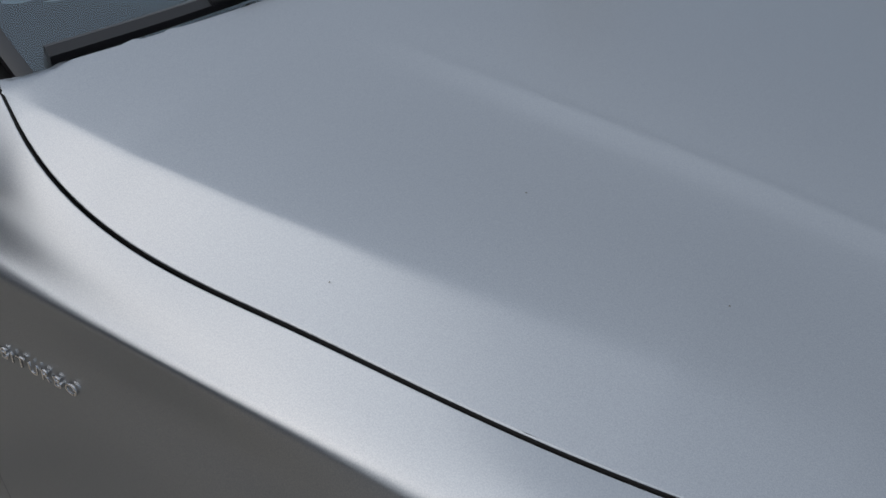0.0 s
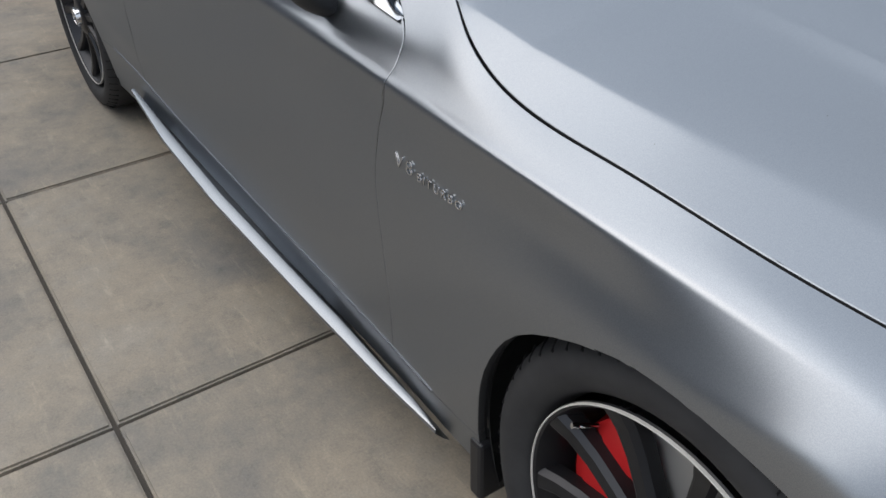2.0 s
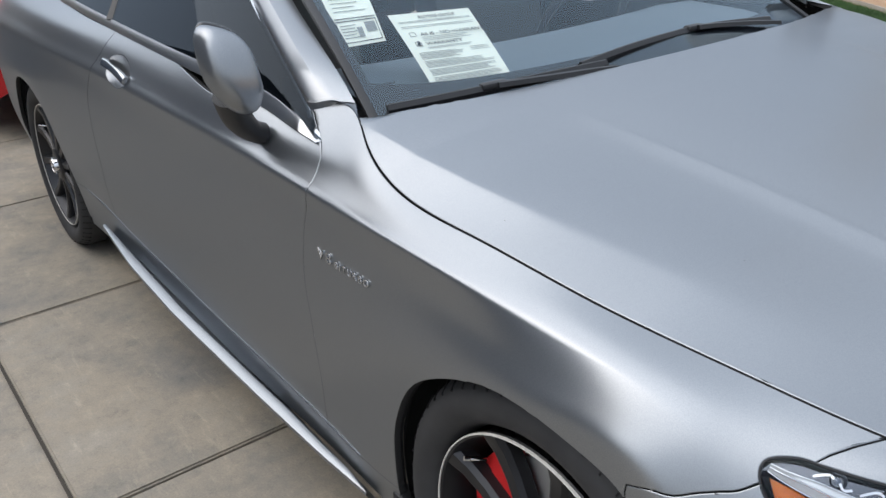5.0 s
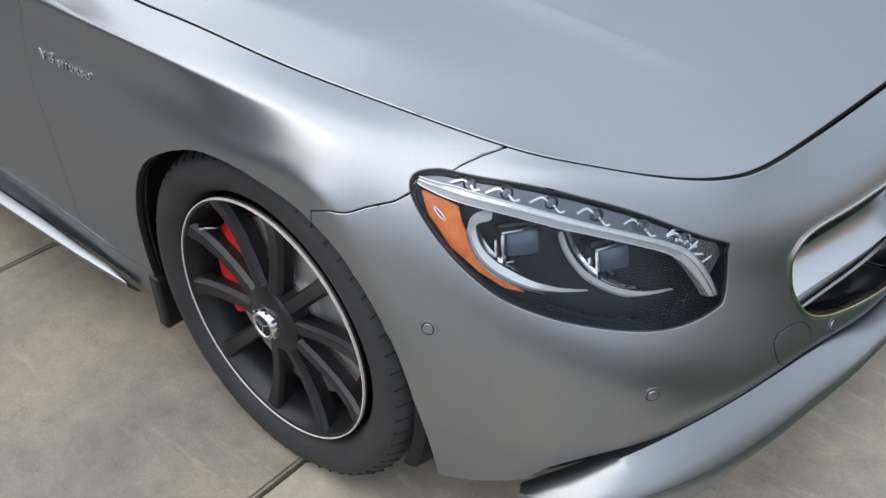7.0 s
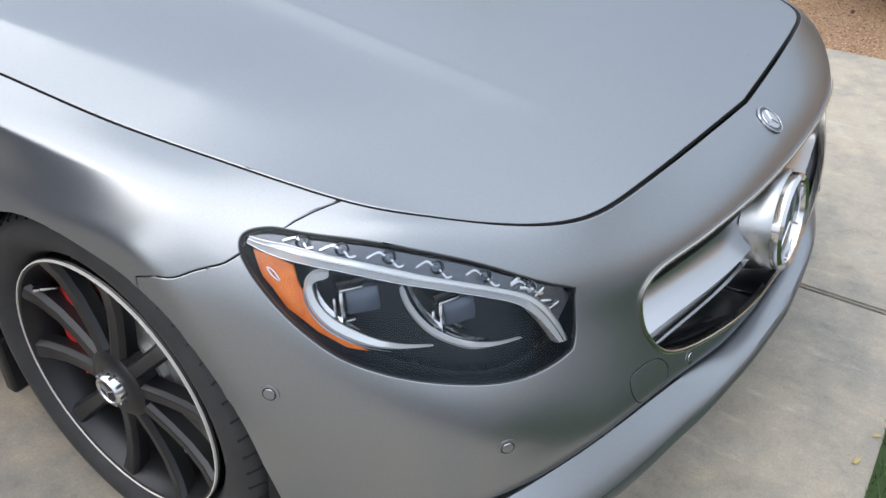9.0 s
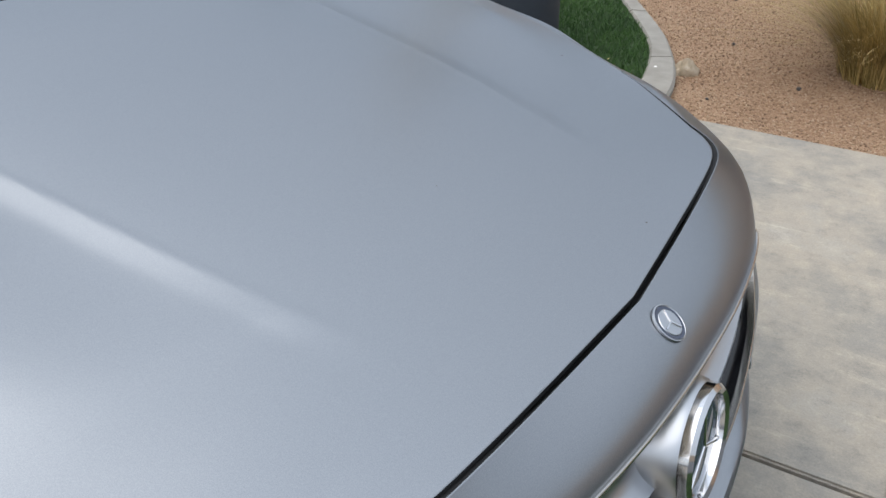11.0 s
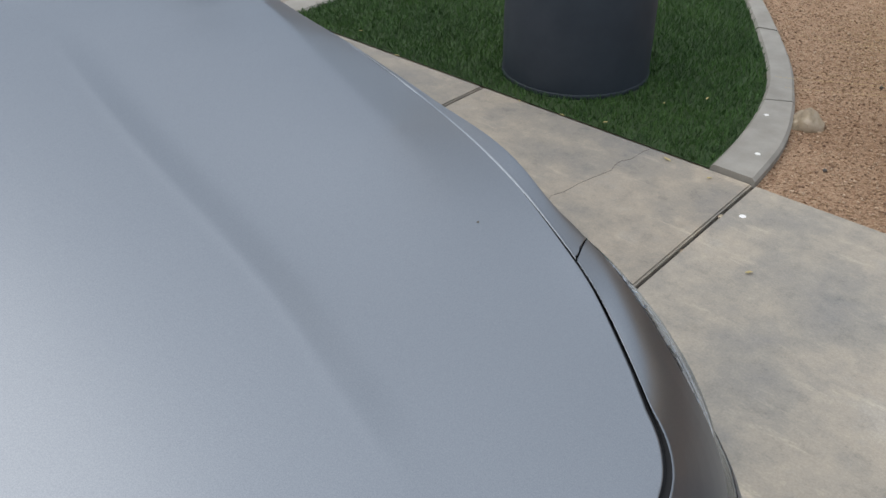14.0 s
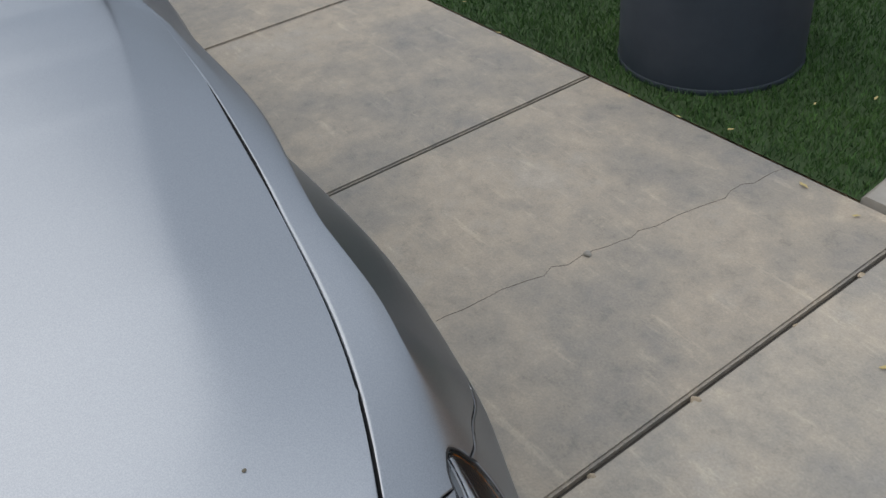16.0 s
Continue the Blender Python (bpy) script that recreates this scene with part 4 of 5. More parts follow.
ss = np.linspace(-1, 1, 41)
screen = new("windscreen")
screen.parent = car
pane = part("pane", lofted([windscreen(ss, t) for t in np.linspace(-.06, 1, 14)]), GLASS, screen, "bluish windscreen glass", smooth=True)
pane.visible_shadow = False
FRIT = material("screen_border", (.035, .04, .05), .5)
part("border", lofted([windscreen(ss, np.full(41, t)) - (0, 0, .004) for t in (-.06, -.02, .012)] + [windscreen(ss, .034 + .05 * np.abs(ss) ** 6) - (0, 0, .004)]), FRIT, screen, "dark printed border", smooth=True)
for s in (-1, 1):
    ts = np.linspace(.0, 1, 14)
    part("border", lofted([windscreen(s * w, ts) - (0, 0, .004) for w in (1.0, .965 if s < 0 else .965)]), FRIT, screen, smooth=True)
    part("screen_seal", sweep(windscreen(s * 1.008, np.linspace(-.05, 1, 20)) + (0, 0, .002), [(-.010, -.006), (.010, -.006), (.010, .003), (0, .005), (-.010, .003)]), BLACK, screen, "black rubber screen seal", smooth=True)

PILLAR_IN = np.array([(-.697, .763, .990), (-.80, .742, 1.040), (-1.06, .692, 1.148), (-1.30, .640, 1.262), (-1.58, .585, 1.374)])
PILLAR_OUT = np.array([(-.795, .823, .985), (-.93, .796, 1.048), (-1.13, .753, 1.138), (-1.38, .700, 1.255), (-1.66, .632, 1.352)])
BELT = np.array([(x, float(np.interp(x, STX[:8], [p[0] for p in EDGE[:8]])) + .002, float(np.interp(x, STX[:8], [p[1] for p in EDGE[:8]]))) for x in (-.95, -1.4, -2.0, -2.5, -2.85)])
BELT = np.vstack([[(-.694, .861, .927), (-.80, .868, .946)], BELT])
RAIL = np.array([(-.728, .842, .951), (-.80, .822, .993), (-1.13, .753, 1.138), (-1.66, .628, 1.345), (-2.2, .60, 1.36), (-2.6, .615, 1.27), (-2.9, .70, 1.09)])
for side in (-1, 1):
    m = (1, side, 1)
    a, b = curve(PILLAR_IN, 6), curve(PILLAR_OUT, 6)
    grow = np.interp(np.linspace(0, 1, len(a)), (0, .08, .25), (.4, .65, 1))[:, None]
    swells = [a * (1 - f) + b * f + np.array(w) * grow for f, w in ((.3, (.006, .012, .010)), (.5, (.01, .018, .014)), (.75, (.006, .012, .008)))]
    part("roof_pillar", lofted([leftward(a * m - np.array((0, 0, .012))), leftward(a * m), *(leftward(p * m) for p in swells), leftward(b * m), leftward(b * m - np.array((0, 0, .012)))]), PAINT, car, smooth=True)
    k = np.linspace(0, 1, 16)
    low = skin(np.interp(k, (0, 1), (u_of_x(-.775), U_HOOD + .004)), np.zeros(16)) + (0, 0, -.001)
    f, foot_a, foot_b = k[:, None], a[0], b[0]
    swell = np.column_stack([np.interp(k, (0, .25, .5, .7, 1), q) for q in ((0, .006, .010, .006, 0), (0, .012, .018, .012, 0), (0, .008, .014, .010, 0))]) * .4
    high = foot_b + (foot_a - foot_b) * f + swell + (.0028, .0008, -.0016)
    part("fender_tip", lofted([leftward((low * (1 - t) + high * t + np.array((.15, .4, .9)) * (.022 * t * (1 - t)) * np.sin(f * math.pi)) * m) for t in np.linspace(0, 1, 8)] + [leftward((high - (0, 0, .02)) * m)]), PAINT, car, smooth=True)
    belt, rail = curve(BELT, 8), curve(RAIL, 8)
    lift = belt + np.column_stack([0 * belt[:, 0], np.full(len(belt), -.014), np.interp(belt[:, 0], (-1.5, -1.2, -.95, -.78, -.69), (.024, .028, .034, .026, .003))])
    part("window_trim", lofted([leftward(p * m) for p in (belt + (0, -.004, -.004), belt + (0, .0012, .0), belt + (0, .0012, .002), lift + (0, .0015, -.001), lift + (0, -.008, .001))]), SATIN, car, "brushed chrome window trim", smooth=True)
    w = new("side_window")
    w.parent = car
    part("pane", lofted([leftward(p * m) for p in (lift, lift * .6 + rail * .4 + (0, .012, 0), lift * .25 + rail * .75 + (0, .008, 0), rail)]), DARKGLASS, w, "tinted side glass", smooth=True).visible_shadow = False
    part("window_frame", sweep(leftward(curve(np.vstack([[(-.752, .836, .962)], PILLAR_OUT]), 6) * m + np.array((-.006, 0, -.002))), [(-.0045, -.005), (.0045, -.005), (.0045, .003), (-.0045, .003)]), CHROME, w, "chrome window frame", smooth=True)
    part("window_bar", sweep([tuple(leftward(np.array(p) * m)) for p in ((-1.98, .850, 1.035), (-2.05, .72, 1.22), (-2.1, .605, 1.355))], [(-.012, -.004), (.012, -.004), (.012, .004), (-.012, .004)]), BLACK, w)
ys = np.linspace(-1, 1, 21)
roof_rows = [np.column_stack([np.full(21, x), ys * w, z + .025 * (1 - ys ** 2)]) for x, w, z in ((-1.54, .585, 1.372), (-1.9, .615, 1.385), (-2.3, .60, 1.355), (-2.7, .63, 1.23), (-3.1, .68, 1.07), (-3.5, .70, 1.045), (-3.95, .66, 1.0), (-4.08, .66, .85), (-4.1, .72, .5), (-4.05, .75, .25))]
part("roof", lofted([leftward(r) for r in roof_rows[:3]]), PAINT, car, smooth=True)
part("rear_window", lofted([leftward(r) for r in roof_rows[2:5]]), GLOSSBLACK, car, "dark rear window", smooth=True)
part("boot_lid", lofted([leftward(r) for r in roof_rows[4:]]), PAINT, car, smooth=True)
for side in (-1, 1):
    part("rear_corner", lofted([np.array([(x, side * w, z) for x, w, z in row]) for row in (((-3.74, .70, 1.03), (-3.95, .66, 1.0), (-4.08, .66, .85)), ((-3.75, .87, .88), (-3.95, .80, .86), (-4.08, .66, .84)), ((-3.75, .90, .60), (-3.98, .82, .55), (-4.1, .72, .5)), ((-3.75, .85, .28), (-3.95, .80, .27), (-4.05, .75, .25)))]), PAINT, car, smooth=True)

# cabin
part("cabin_floor", box_bm((3.3, 1.5, .04), (-2.2, 0, .42)), VOID, car)
# the blue-grey stands in for sky mirrored by the windscreen
SKY_TINT_DASH = material("dashboard", (.21, .26, .31), .7)
part("dashboard", lofted([np.column_stack([np.full(21, x) - .08 * ys ** 2, ys * .70, np.full(21, z)]) for x, z in ((-.60, .955), (-.75, .975), (-.95, .985), (-1.08, .96), (-1.12, .80))]), SKY_TINT_DASH, car, "dashboard whose blue-grey holds the windscreen's sky reflection", smooth=True)
LEATHER = material("seat_leather", (.06, .058, .055), .55)
for y in (-.40, .40):
    seat = part("front_seat", box_bm((.16, .50, .62), (-1.72, y, .86), .06, Euler((0, radians(-16), 0)).to_matrix().to_4x4()), LEATHER, car, smooth=True)
    part("headrest", box_bm((.10, .26, .17), (-1.84, y, 1.24), .04), LEATHER, seat, smooth=True)
wheel_m = pose(-1.22, .40, .93, 0, -65, 0)
part("steering_wheel", lathe([(.18 + .013 * math.cos(t), .013 * math.sin(t)) for t in np.linspace(0, 2 * math.pi, 9)[:-1]], 32, closed=True, m=wheel_m), BLACK, car, smooth=True)

# cowl and wipers
cowl_rows = [np.column_stack([-.505 - .128 * (np.abs(ys * .77) / .778) ** 2.2 + d, ys * .765, .975 + .016 * (1 - ys ** 2) + dz]) for d, dz in ((.03, -.06), (-.012, -.042), (-.05, -.035), (-.11, -.012))]
part("cowl", lofted([leftward(r) for r in cowl_rows]), BLACK, car, "black plastic cowl", smooth=True)


def wiper(path, block):
    w = new("wiper")
    w.parent = car
    p = curve(path, 10)
    part("wiper_blade", sweep(p, [(-.007, -.006), (.007, -.006), (.009, .004), (.003, .014), (-.003, .014), (-.009, .004)]), BLACK, w, "black rubber wiper blade", smooth=True)
    i = int(block * (len(p) - 1))
    d = Vector(p[min(i + 1, len(p) - 1)] - p[i - 1]).to_track_quat("X", "Z").to_matrix().to_4x4()
    part("wiper_joint", box_bm((.062, .024, .016), (0, 0, .010), .005), BLACK, w, smooth=True).matrix_local = Matrix.Translation(p[i]) @ d
    q = p[i:] + np.linspace(0, 1, len(p) - i)[:, None] * np.array((.022, .0, -.012))
    part("wiper_arm", sweep(q + (.012, 0, .012), [(-.009, -.004), (.009, -.004), (.006, .006), (-.006, .006)]), BLACK, w, smooth=True)


wiper(((-.648, -.718, .972), (-.602, -.58, .982), (-.566, -.40, .990), (-.546, -.20, .993)), .52)
wiper(((-.575, -.25, .992), (-.60, -.02, 1.003), (-.625, .25, 1.002), (-.628, .525, .984)), .60)

# papers behind the screen


def paper_sheet(corners, name, label):
    """A sheet between the corners bl, br, tl, tr of the screen's (s, t); gives the object and a map from its face to the screen."""
    bl, br, tl, tr = (np.array(c) for c in corners)

    def at(a, b, lift=.0):
        st = (bl * (1 - a) + br * a) * (1 - b) + (tl * (1 - a) + tr * a) * b
        return windscreen(st[0], st[1]) - np.array((.3, 0, .9)) * (.007 - lift)
    sheet = thing(name, label, "paper")
    part("sheet", lofted([[at(a, b) for a in np.linspace(0, 1, 9)] for b in np.linspace(0, 1, 9)]), PAPER, sheet)
    return sheet, at


def bar(sheet, at, a0, a1, b0, b1, mat=PALEINK):
    bm = bmesh.new()
    bm.faces.new([bm.verts.new(at(a, b, .0022)) for a, b in ((a0, b0), (a1, b0), (a1, b1), (a0, b1))])
    part("print_bar", bm, mat, sheet)


def words_on(sheet, at, text, a, b, size):
    o, x, y = Vector(at(a, b, .0025)), Vector(at(a + .1, b, .0025)), Vector(at(a, b + .1, .0025))
    ex = (x - o).normalized()
    ez = ex.cross((y - o).normalized()).normalized()
    m = Matrix.Translation(o) @ Matrix((ex, ez.cross(ex), ez)).transposed().to_4x4()
    lettering("print", text, size, .0002, INK, m, sheet)


guide, at = paper_sheet(((-.80, .022), (-.55, .018), (-.79, .285), (-.51, .268)), "notice_sheet", "cream printed notice sheet behind the windscreen")
words_on(guide, at, "BUYERS GUIDE", .32, .905, .0135)
words_on(guide, at, "AS IS - NO WARRANTY", .22, .665, .0155)
words_on(guide, at, "WARRANTY", .22, .535, .0155)
rng = random.Random(4)
for b in (.87, .855, .80, .78):
    bar(guide, at, .06, .94, b, b + .006)
for b in (.64, .62, .60, .505, .49):
    bar(guide, at, .22, .22 + rng.uniform(.5, .72), b, b + .006)
for k in range(26):
    b = .445 - k * .0155
    if k not in (6, 13, 19):
        bar(guide, at, .07, rng.uniform(.45, .62) if k < 8 else rng.uniform(.75, .93), b, b + .006)
for b in (.45, .43, .41):
    bar(guide, at, .70, .93, b, b + .005)
for b0 in (.665, .535):
    for c in ((.10, .105, b0, b0 + .055), (.165, .17, b0, b0 + .055), (.10, .17, b0, b0 + .006), (.10, .17, b0 + .05, b0 + .056)):
        bar(guide, at, *c, INK)
bar(guide, at, .115, .128, .548, .57, INK)
bar(guide, at, .128, .158, .545, .60, INK)
card, at2 = paper_sheet(((-.98, .198), (-.845, .20), (-.955, .40), (-.80, .39)), "notice_card", "white printed card behind the windscreen")
for c in ((.05, .95, .04, .055), (.05, .95, .42, .435), (.05, .065, .04, .43), (.935, .95, .04, .43), (.05, .95, .47, .485), (.05, .95, .93, .945)):
    bar(card, at2, *c, INK)
for k in range(5):
    bar(card, at2, .12, rng.uniform(.40, .52), .34 - k * .055, .355 - k * .055)
for k in range(4):
    bar(card, at2, .12, rng.uniform(.5, .85), .85 - k * .08, .865 - k * .08)
bar(card, at2, .46, .58, .12, .30)
bar(card, at2, .66, .90, .20, .38, PALEINK)
bar(guide, lambda a, b, c=0: windscreen(-.955 + a * .06, .055 + b * .025) - np.array((.3, 0, .9)) * .005, .0, 1.0, .3, .55, FRIT)

# mirror, handle, badge, seam chrome
for side in (-1, 1):
    mirror = new("door_mirror")
    mirror.parent = car
    bm = bmesh.new()
    bmesh.ops.create_uvsphere(bm, u_segments=36, v_segments=22, radius=1)
    for q in bm.verts:
        x, y, z = q.co
        x, y, z = (math.copysign(abs(c) ** .66, c) for c in (x, y, z))
        x = x * (1 if x > 0 else .42)
        slim = 1 - .42 * max(0, -z - .15) ** 1.3
        q.co = (x * .056 * slim + z * -.020 + .01, y * .052 * slim - side * (max(0, -z - .1) * .014 + .004), z * .080 + y * side * (.012 + .008 * z))
    housing = part("mirror_housing", bm, PAINT, mirror, "painted mirror housing", smooth=True)
    rim = bmesh.new()
    bmesh.ops.create_uvsphere(rim, u_segments=36, v_segments=22, radius=1)
    for q in rim.verts:
        x, y, z = (math.copysign(abs(c) ** .6, c) for c in q.co)
        slim = 1 - .42 * max(0, -z - .15) ** 1.3
        q.co = (x * .018 * slim + z * -.020 - .010, y * .050 * slim - side * (.017 + max(0, -z - .1) * .014), z * .079 + .003 + y * side * (.012 + .008 * z))
    part("mirror_rim", rim, GLOSSBLACK, mirror, "gloss black mirror rim", smooth=True).matrix_local = pose(-.755, side * 1.008, 1.087, 0, 0, side * -8)
    housing.matrix_local = pose(-.755, side * 1.008, 1.087, 0, 0, side * -8)
    part("mirror_line", sweep([housing.matrix_local @ Vector((.055 * math.cos(a) - .008, side * (.01 + .062 * math.sin(a)), -.046 + .01 * math.cos(a))) for a in np.linspace(-1.2, 1.4, 14)], [(-.002, -.003), (.002, -.003), (.002, .003), (-.002, .003)]), GLOSSBLACK, mirror, "black indicator line")
    foot_line = curve([(-.872, side * .895, .918), (-.868, side * .925, .935), (-.845, side * .955, .970), (-.800, side * .985, 1.025)], 5)
    part("mirror_stalk", sweep(foot_line, circle(.033, 18, .72)), BLACK, mirror, "gloss black mirror foot", smooth=True)
    handle = new("door_handle")
    handle.parent = car
    rings = []
    for f, deep in ((1.0, .0012), (.93, .004), (.75, .009), (.5, .012), (.2, .0135), (.01, .0138)):
        rings.append(on_skin(1.985 + (CUP[:, 0] - 1.985) * f, .112 + (CUP[:, 1] - .112) * f, deep, side))
    part("handle_cup", lofted([np.vstack([r, r[:1]]) for r in rings]), PAINT, handle, "round recessed handle cup", smooth=True)
    band("handle_bar", [(1.875, .106), (1.94, .109), (2.01, .116), (2.085, .128)], -.010, [(-.012, -.005), (.012, -.005), (.011, .004), (0, .007), (-.011, .004)], CHROME, handle, side, "chrome pull handle")
u0 = 3.140
p0, p1 = on_skin(u0, .264, 0)[0], on_skin(u0 + .2, .276, 0)[0]
ex = Vector(p1 - p0).normalized()
ez = Vector(skin_normal(u0 + .1, .26)[0] * (1, -1, 1))
ez = (ez - ex * ez.dot(ex)).normalized()
letters_m = Matrix.Translation(Vector(p0) + ez * .0015) @ Matrix((ex, ez.cross(ex), ez)).transposed().to_4x4()
x = 0.0
for text, size, wide, gap in (("V8", .034, 1.40, .008), ("BITURBO", .0205, 1.18, .0062)):
    for c in text:
        glyph = lettering("badge_letter", c, size, .0010, CHROME, Matrix(), car, -.0005 if size > .03 else 0.0)
        across = [q.co.x for q in glyph.data.vertices]
        glyph.matrix_local = letters_m @ Matrix.Translation((x - min(across) * wide, 0, 0)) @ Matrix.Diagonal((wide, 1, 1, 1))
        x += (max(across) - min(across)) * wide + gap
    x += .006


# ---- wheels ----
def wheel_meshes():
    """Meshes of a wheel round the y axis, its outer side towards -y."""
    out = {}
    prof = [(.2565, .045), (.268, .012), (.285, -.002), (.305, -.009), (.325, -.006), (.338, .004), (.346, .018), (.351, .035), (.352, .06), (.352, .19), (.346, .228), (.325, .25), (.285, .248), (.2565, .20)]
    bm = lathe(prof, 120, axis="y")
    out["tyre"] = [(bm, RUBBER, "black road tyre")]
    # dark flush blocks and bands give the tread grooves' shade without cutting them
    bm = bmesh.new()
    for k in range(60):
        a = 2 * math.pi * k / 60
        m = Matrix.Rotation(-a, 4, "Y")
        bmesh.ops.create_cube(bm, size=1, matrix=m @ Matrix.Translation((.3425, .0125, .0)) @ Matrix.Rotation(radians(-33), 4, "Z") @ Matrix.Rotation(radians(14), 4, "X") @ Matrix.Diagonal((.004, .034, .0026, 1)))
    out["tyre_groove_shade"] = [(bm, VOID, "")]
    bm = lathe([(.3524, .095), (.3524, .105)], 90, axis="y")
    lathe([(.3524, .150), (.3524, .160)], 90, axis="y", bm=bm)
    out["tyre_channel_shade"] = [(bm, VOID, "")]
    out["rim"] = [(lathe([(.257, .010), (.2535, .004), (.249, .006), (.246, .016), (.240, .03), (.232, .06), (.226, .15), (.23, .22)], 90, axis="y"), RIM, "black rim")]
    out["pinstripe"] = [(lathe([(.2562, .006), (.2556, .0015), (.2538, .0012), (.2532, .006)], 90, axis="y"), material("pinstripe", (.62, .60, .56), .4), "thin silver rim line")]
    spokes = []
    for k in range(10):
        a = radians(36 * k + 8)
        bm = bmesh.new()
        rings = []
        for r, w, y, t in ((.045, .019, .014, .040), (.075, .0165, .018, .036), (.12, .0155, .021, .034), (.17, .0160, .021, .034), (.215, .0175, .016, .034), (.243, .0205, .008, .036), (.252, .022, .007, .034)):
            rings.append([bm.verts.new((r, y + q, s)) for s, q in ((-w, t), (-w, .012), (-w * .62, .002), (w * .55, .0), (w * .75, .001), (w, .010), (w, t))])
        for p, q in zip(rings, rings[1:]):
            for j in range(6):
                bm.faces.new((p[j], p[j + 1], q[j + 1], q[j]))
        bmesh.ops.transform(bm, matrix=Matrix.Rotation(-a, 4, "Y"), verts=bm.verts)
        spokes.append((bm, RIM, ""))
    out["spoke"] = spokes
    out["hub"] = [(lathe([(0, .008), (.040, .008), (.060, .011), (.068, .018), (.072, .045), (.06, .10)], 48, axis="y"), RIM, "")]
    out["hub_cap"] = [(lathe([(0, -.006), (.022, -.006), (.0235, -.0085), (.028, -.0085), (.031, -.004), (.0335, .012)], 40, axis="y"), CHROME, "chrome hub cap")]
    out["hub_disc"] = [(lathe([(0, -.0068), (.021, -.0066)], 32, axis="y"), LAMPBLACK, "")]
    caps = []
    for k in range(3):
        caps.append((box_bm((.019, .002, .0035), (.010, -.0078, 0), 0, None), CHROME, ""))
        bmesh.ops.transform(caps[-1][0], matrix=Matrix.Rotation(radians(90 + 120 * k), 4, "Y"), verts=caps[-1][0].verts)
    out["hub_bar"] = caps
    out["hub_flute"] = [(box_bm((.004, .012, .006), (.0325, .001, 0), .001), SATIN, "") for _ in range(10)]
    for k, (bm, _, _) in enumerate(out["hub_flute"]):
        bmesh.ops.transform(bm, matrix=Matrix.Rotation(radians(36 * k), 4, "Y"), verts=bm.verts)
    m = Matrix.Rotation(-radians(143), 4, "Y")
    out["valve"] = [(lathe([(0, -.012), (.0045, -.012), (.005, -.002), (.0035, 0), (.0045, .004), (.004, .03)], 12, axis="y", m=m @ Matrix.Translation((.221, .02, 0)) @ Matrix.Rotation(radians(25), 4, "Z")), CHROME, "steel tyre valve")]
    out["brake_disc"] = [(lathe([(.085, .072), (.092, .067), (.19, .067), (.19, .105), (.085, .105)], 60, axis="y"), DISC, "steel brake disc")]
    out["disc_hat"] = [(lathe([(.03, .055), (.08, .058), (.086, .085)], 40, axis="y"), DISC, "steel disc hub")]
    out["dust_shield"] = [(lathe([(.05, .13), (.225, .128), (.225, .20)], 40, axis="y"), RUST, "")]
    return out


def caliper_mesh():
    bm = bmesh.new()
    rings = []
    for k in range(11):
        a = radians(122 + 8.5 * k)
        e = .012 * math.cos((k / 10 - .5) * 3.0)
        pts = ((.115 - e, .060), (.13, .052), (.185, .050), (.205 + e * .8, .058), (.212 + e * .6, .085), (.210, .135), (.12, .135))
        rings.append([bm.verts.new((r * math.cos(a), y, r * math.sin(a))) for r, y in pts])
    for p, q in zip(rings, rings[1:]):
        for j in range(7):
            bm.faces.new((p[j], p[(j + 1) % 7], q[(j + 1) % 7], q[j]))
    bm.faces.new(rings[0])
    bm.faces.new(rings[-1][::-1])
    return bm


WHEEL_PARTS = []
for kind, items in wheel_meshes().items():
    for bm, mat, label in items:
        me = bpy.data.meshes.new(kind)
        bmesh.ops.recalc_face_normals(bm, faces=bm.faces)
        bm.to_mesh(me)
        bm.free()
        me.materials.append(mat)
        me.shade_smooth()
        me.set_sharp_from_angle(angle=radians(18 if kind == "spoke" else 35))
        WHEEL_PARTS.append((kind, me, label))
cal = caliper_mesh()
cal_me = bpy.data.meshes.new("caliper")
bmesh.ops.recalc_face_normals(cal, faces=cal.faces)
cal.to_mesh(cal_me)
cal.free()
cal_me.materials.append(CALIPER)
cal_me.shade_smooth()
cal_me.set_sharp_from_angle(angle=radians(40))
for x in (0, -2.945):
    for side in (-1, 1):
        w = new("wheel")
        w.parent = car
        w.matrix_local = pose(x, side * .9205, .352, 0, 0, 0 if side < 0 else 180)
        for kind, me, label in WHEEL_PARTS + [("caliper", cal_me, "red brake caliper")]:
            ob = new(kind, me)
            ob.parent = w
            if side > 0 and kind == "caliper":
                ob.matrix_local = Matrix.Rotation(math.pi, 4, "X") @ Matrix.Diagonal((1, -1, 1, 1))
            if label:
                tagged(ob, label)
            if kind == "tyre_groove_shade":
                tagged(ob, kind="stuff")
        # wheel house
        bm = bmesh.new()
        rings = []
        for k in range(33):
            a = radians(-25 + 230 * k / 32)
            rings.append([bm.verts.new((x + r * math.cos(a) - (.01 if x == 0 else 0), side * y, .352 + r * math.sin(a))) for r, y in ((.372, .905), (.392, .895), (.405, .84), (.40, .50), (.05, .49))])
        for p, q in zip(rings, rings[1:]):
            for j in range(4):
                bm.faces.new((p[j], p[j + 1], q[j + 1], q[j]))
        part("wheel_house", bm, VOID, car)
# plain underbody box, added to block light passing through the arches
part("underbody_light_block", box_bm((4.3, 1.0, .22), (-1.85, 0, .31), .02), VOID, car)
car.location = (0, 0, 0)


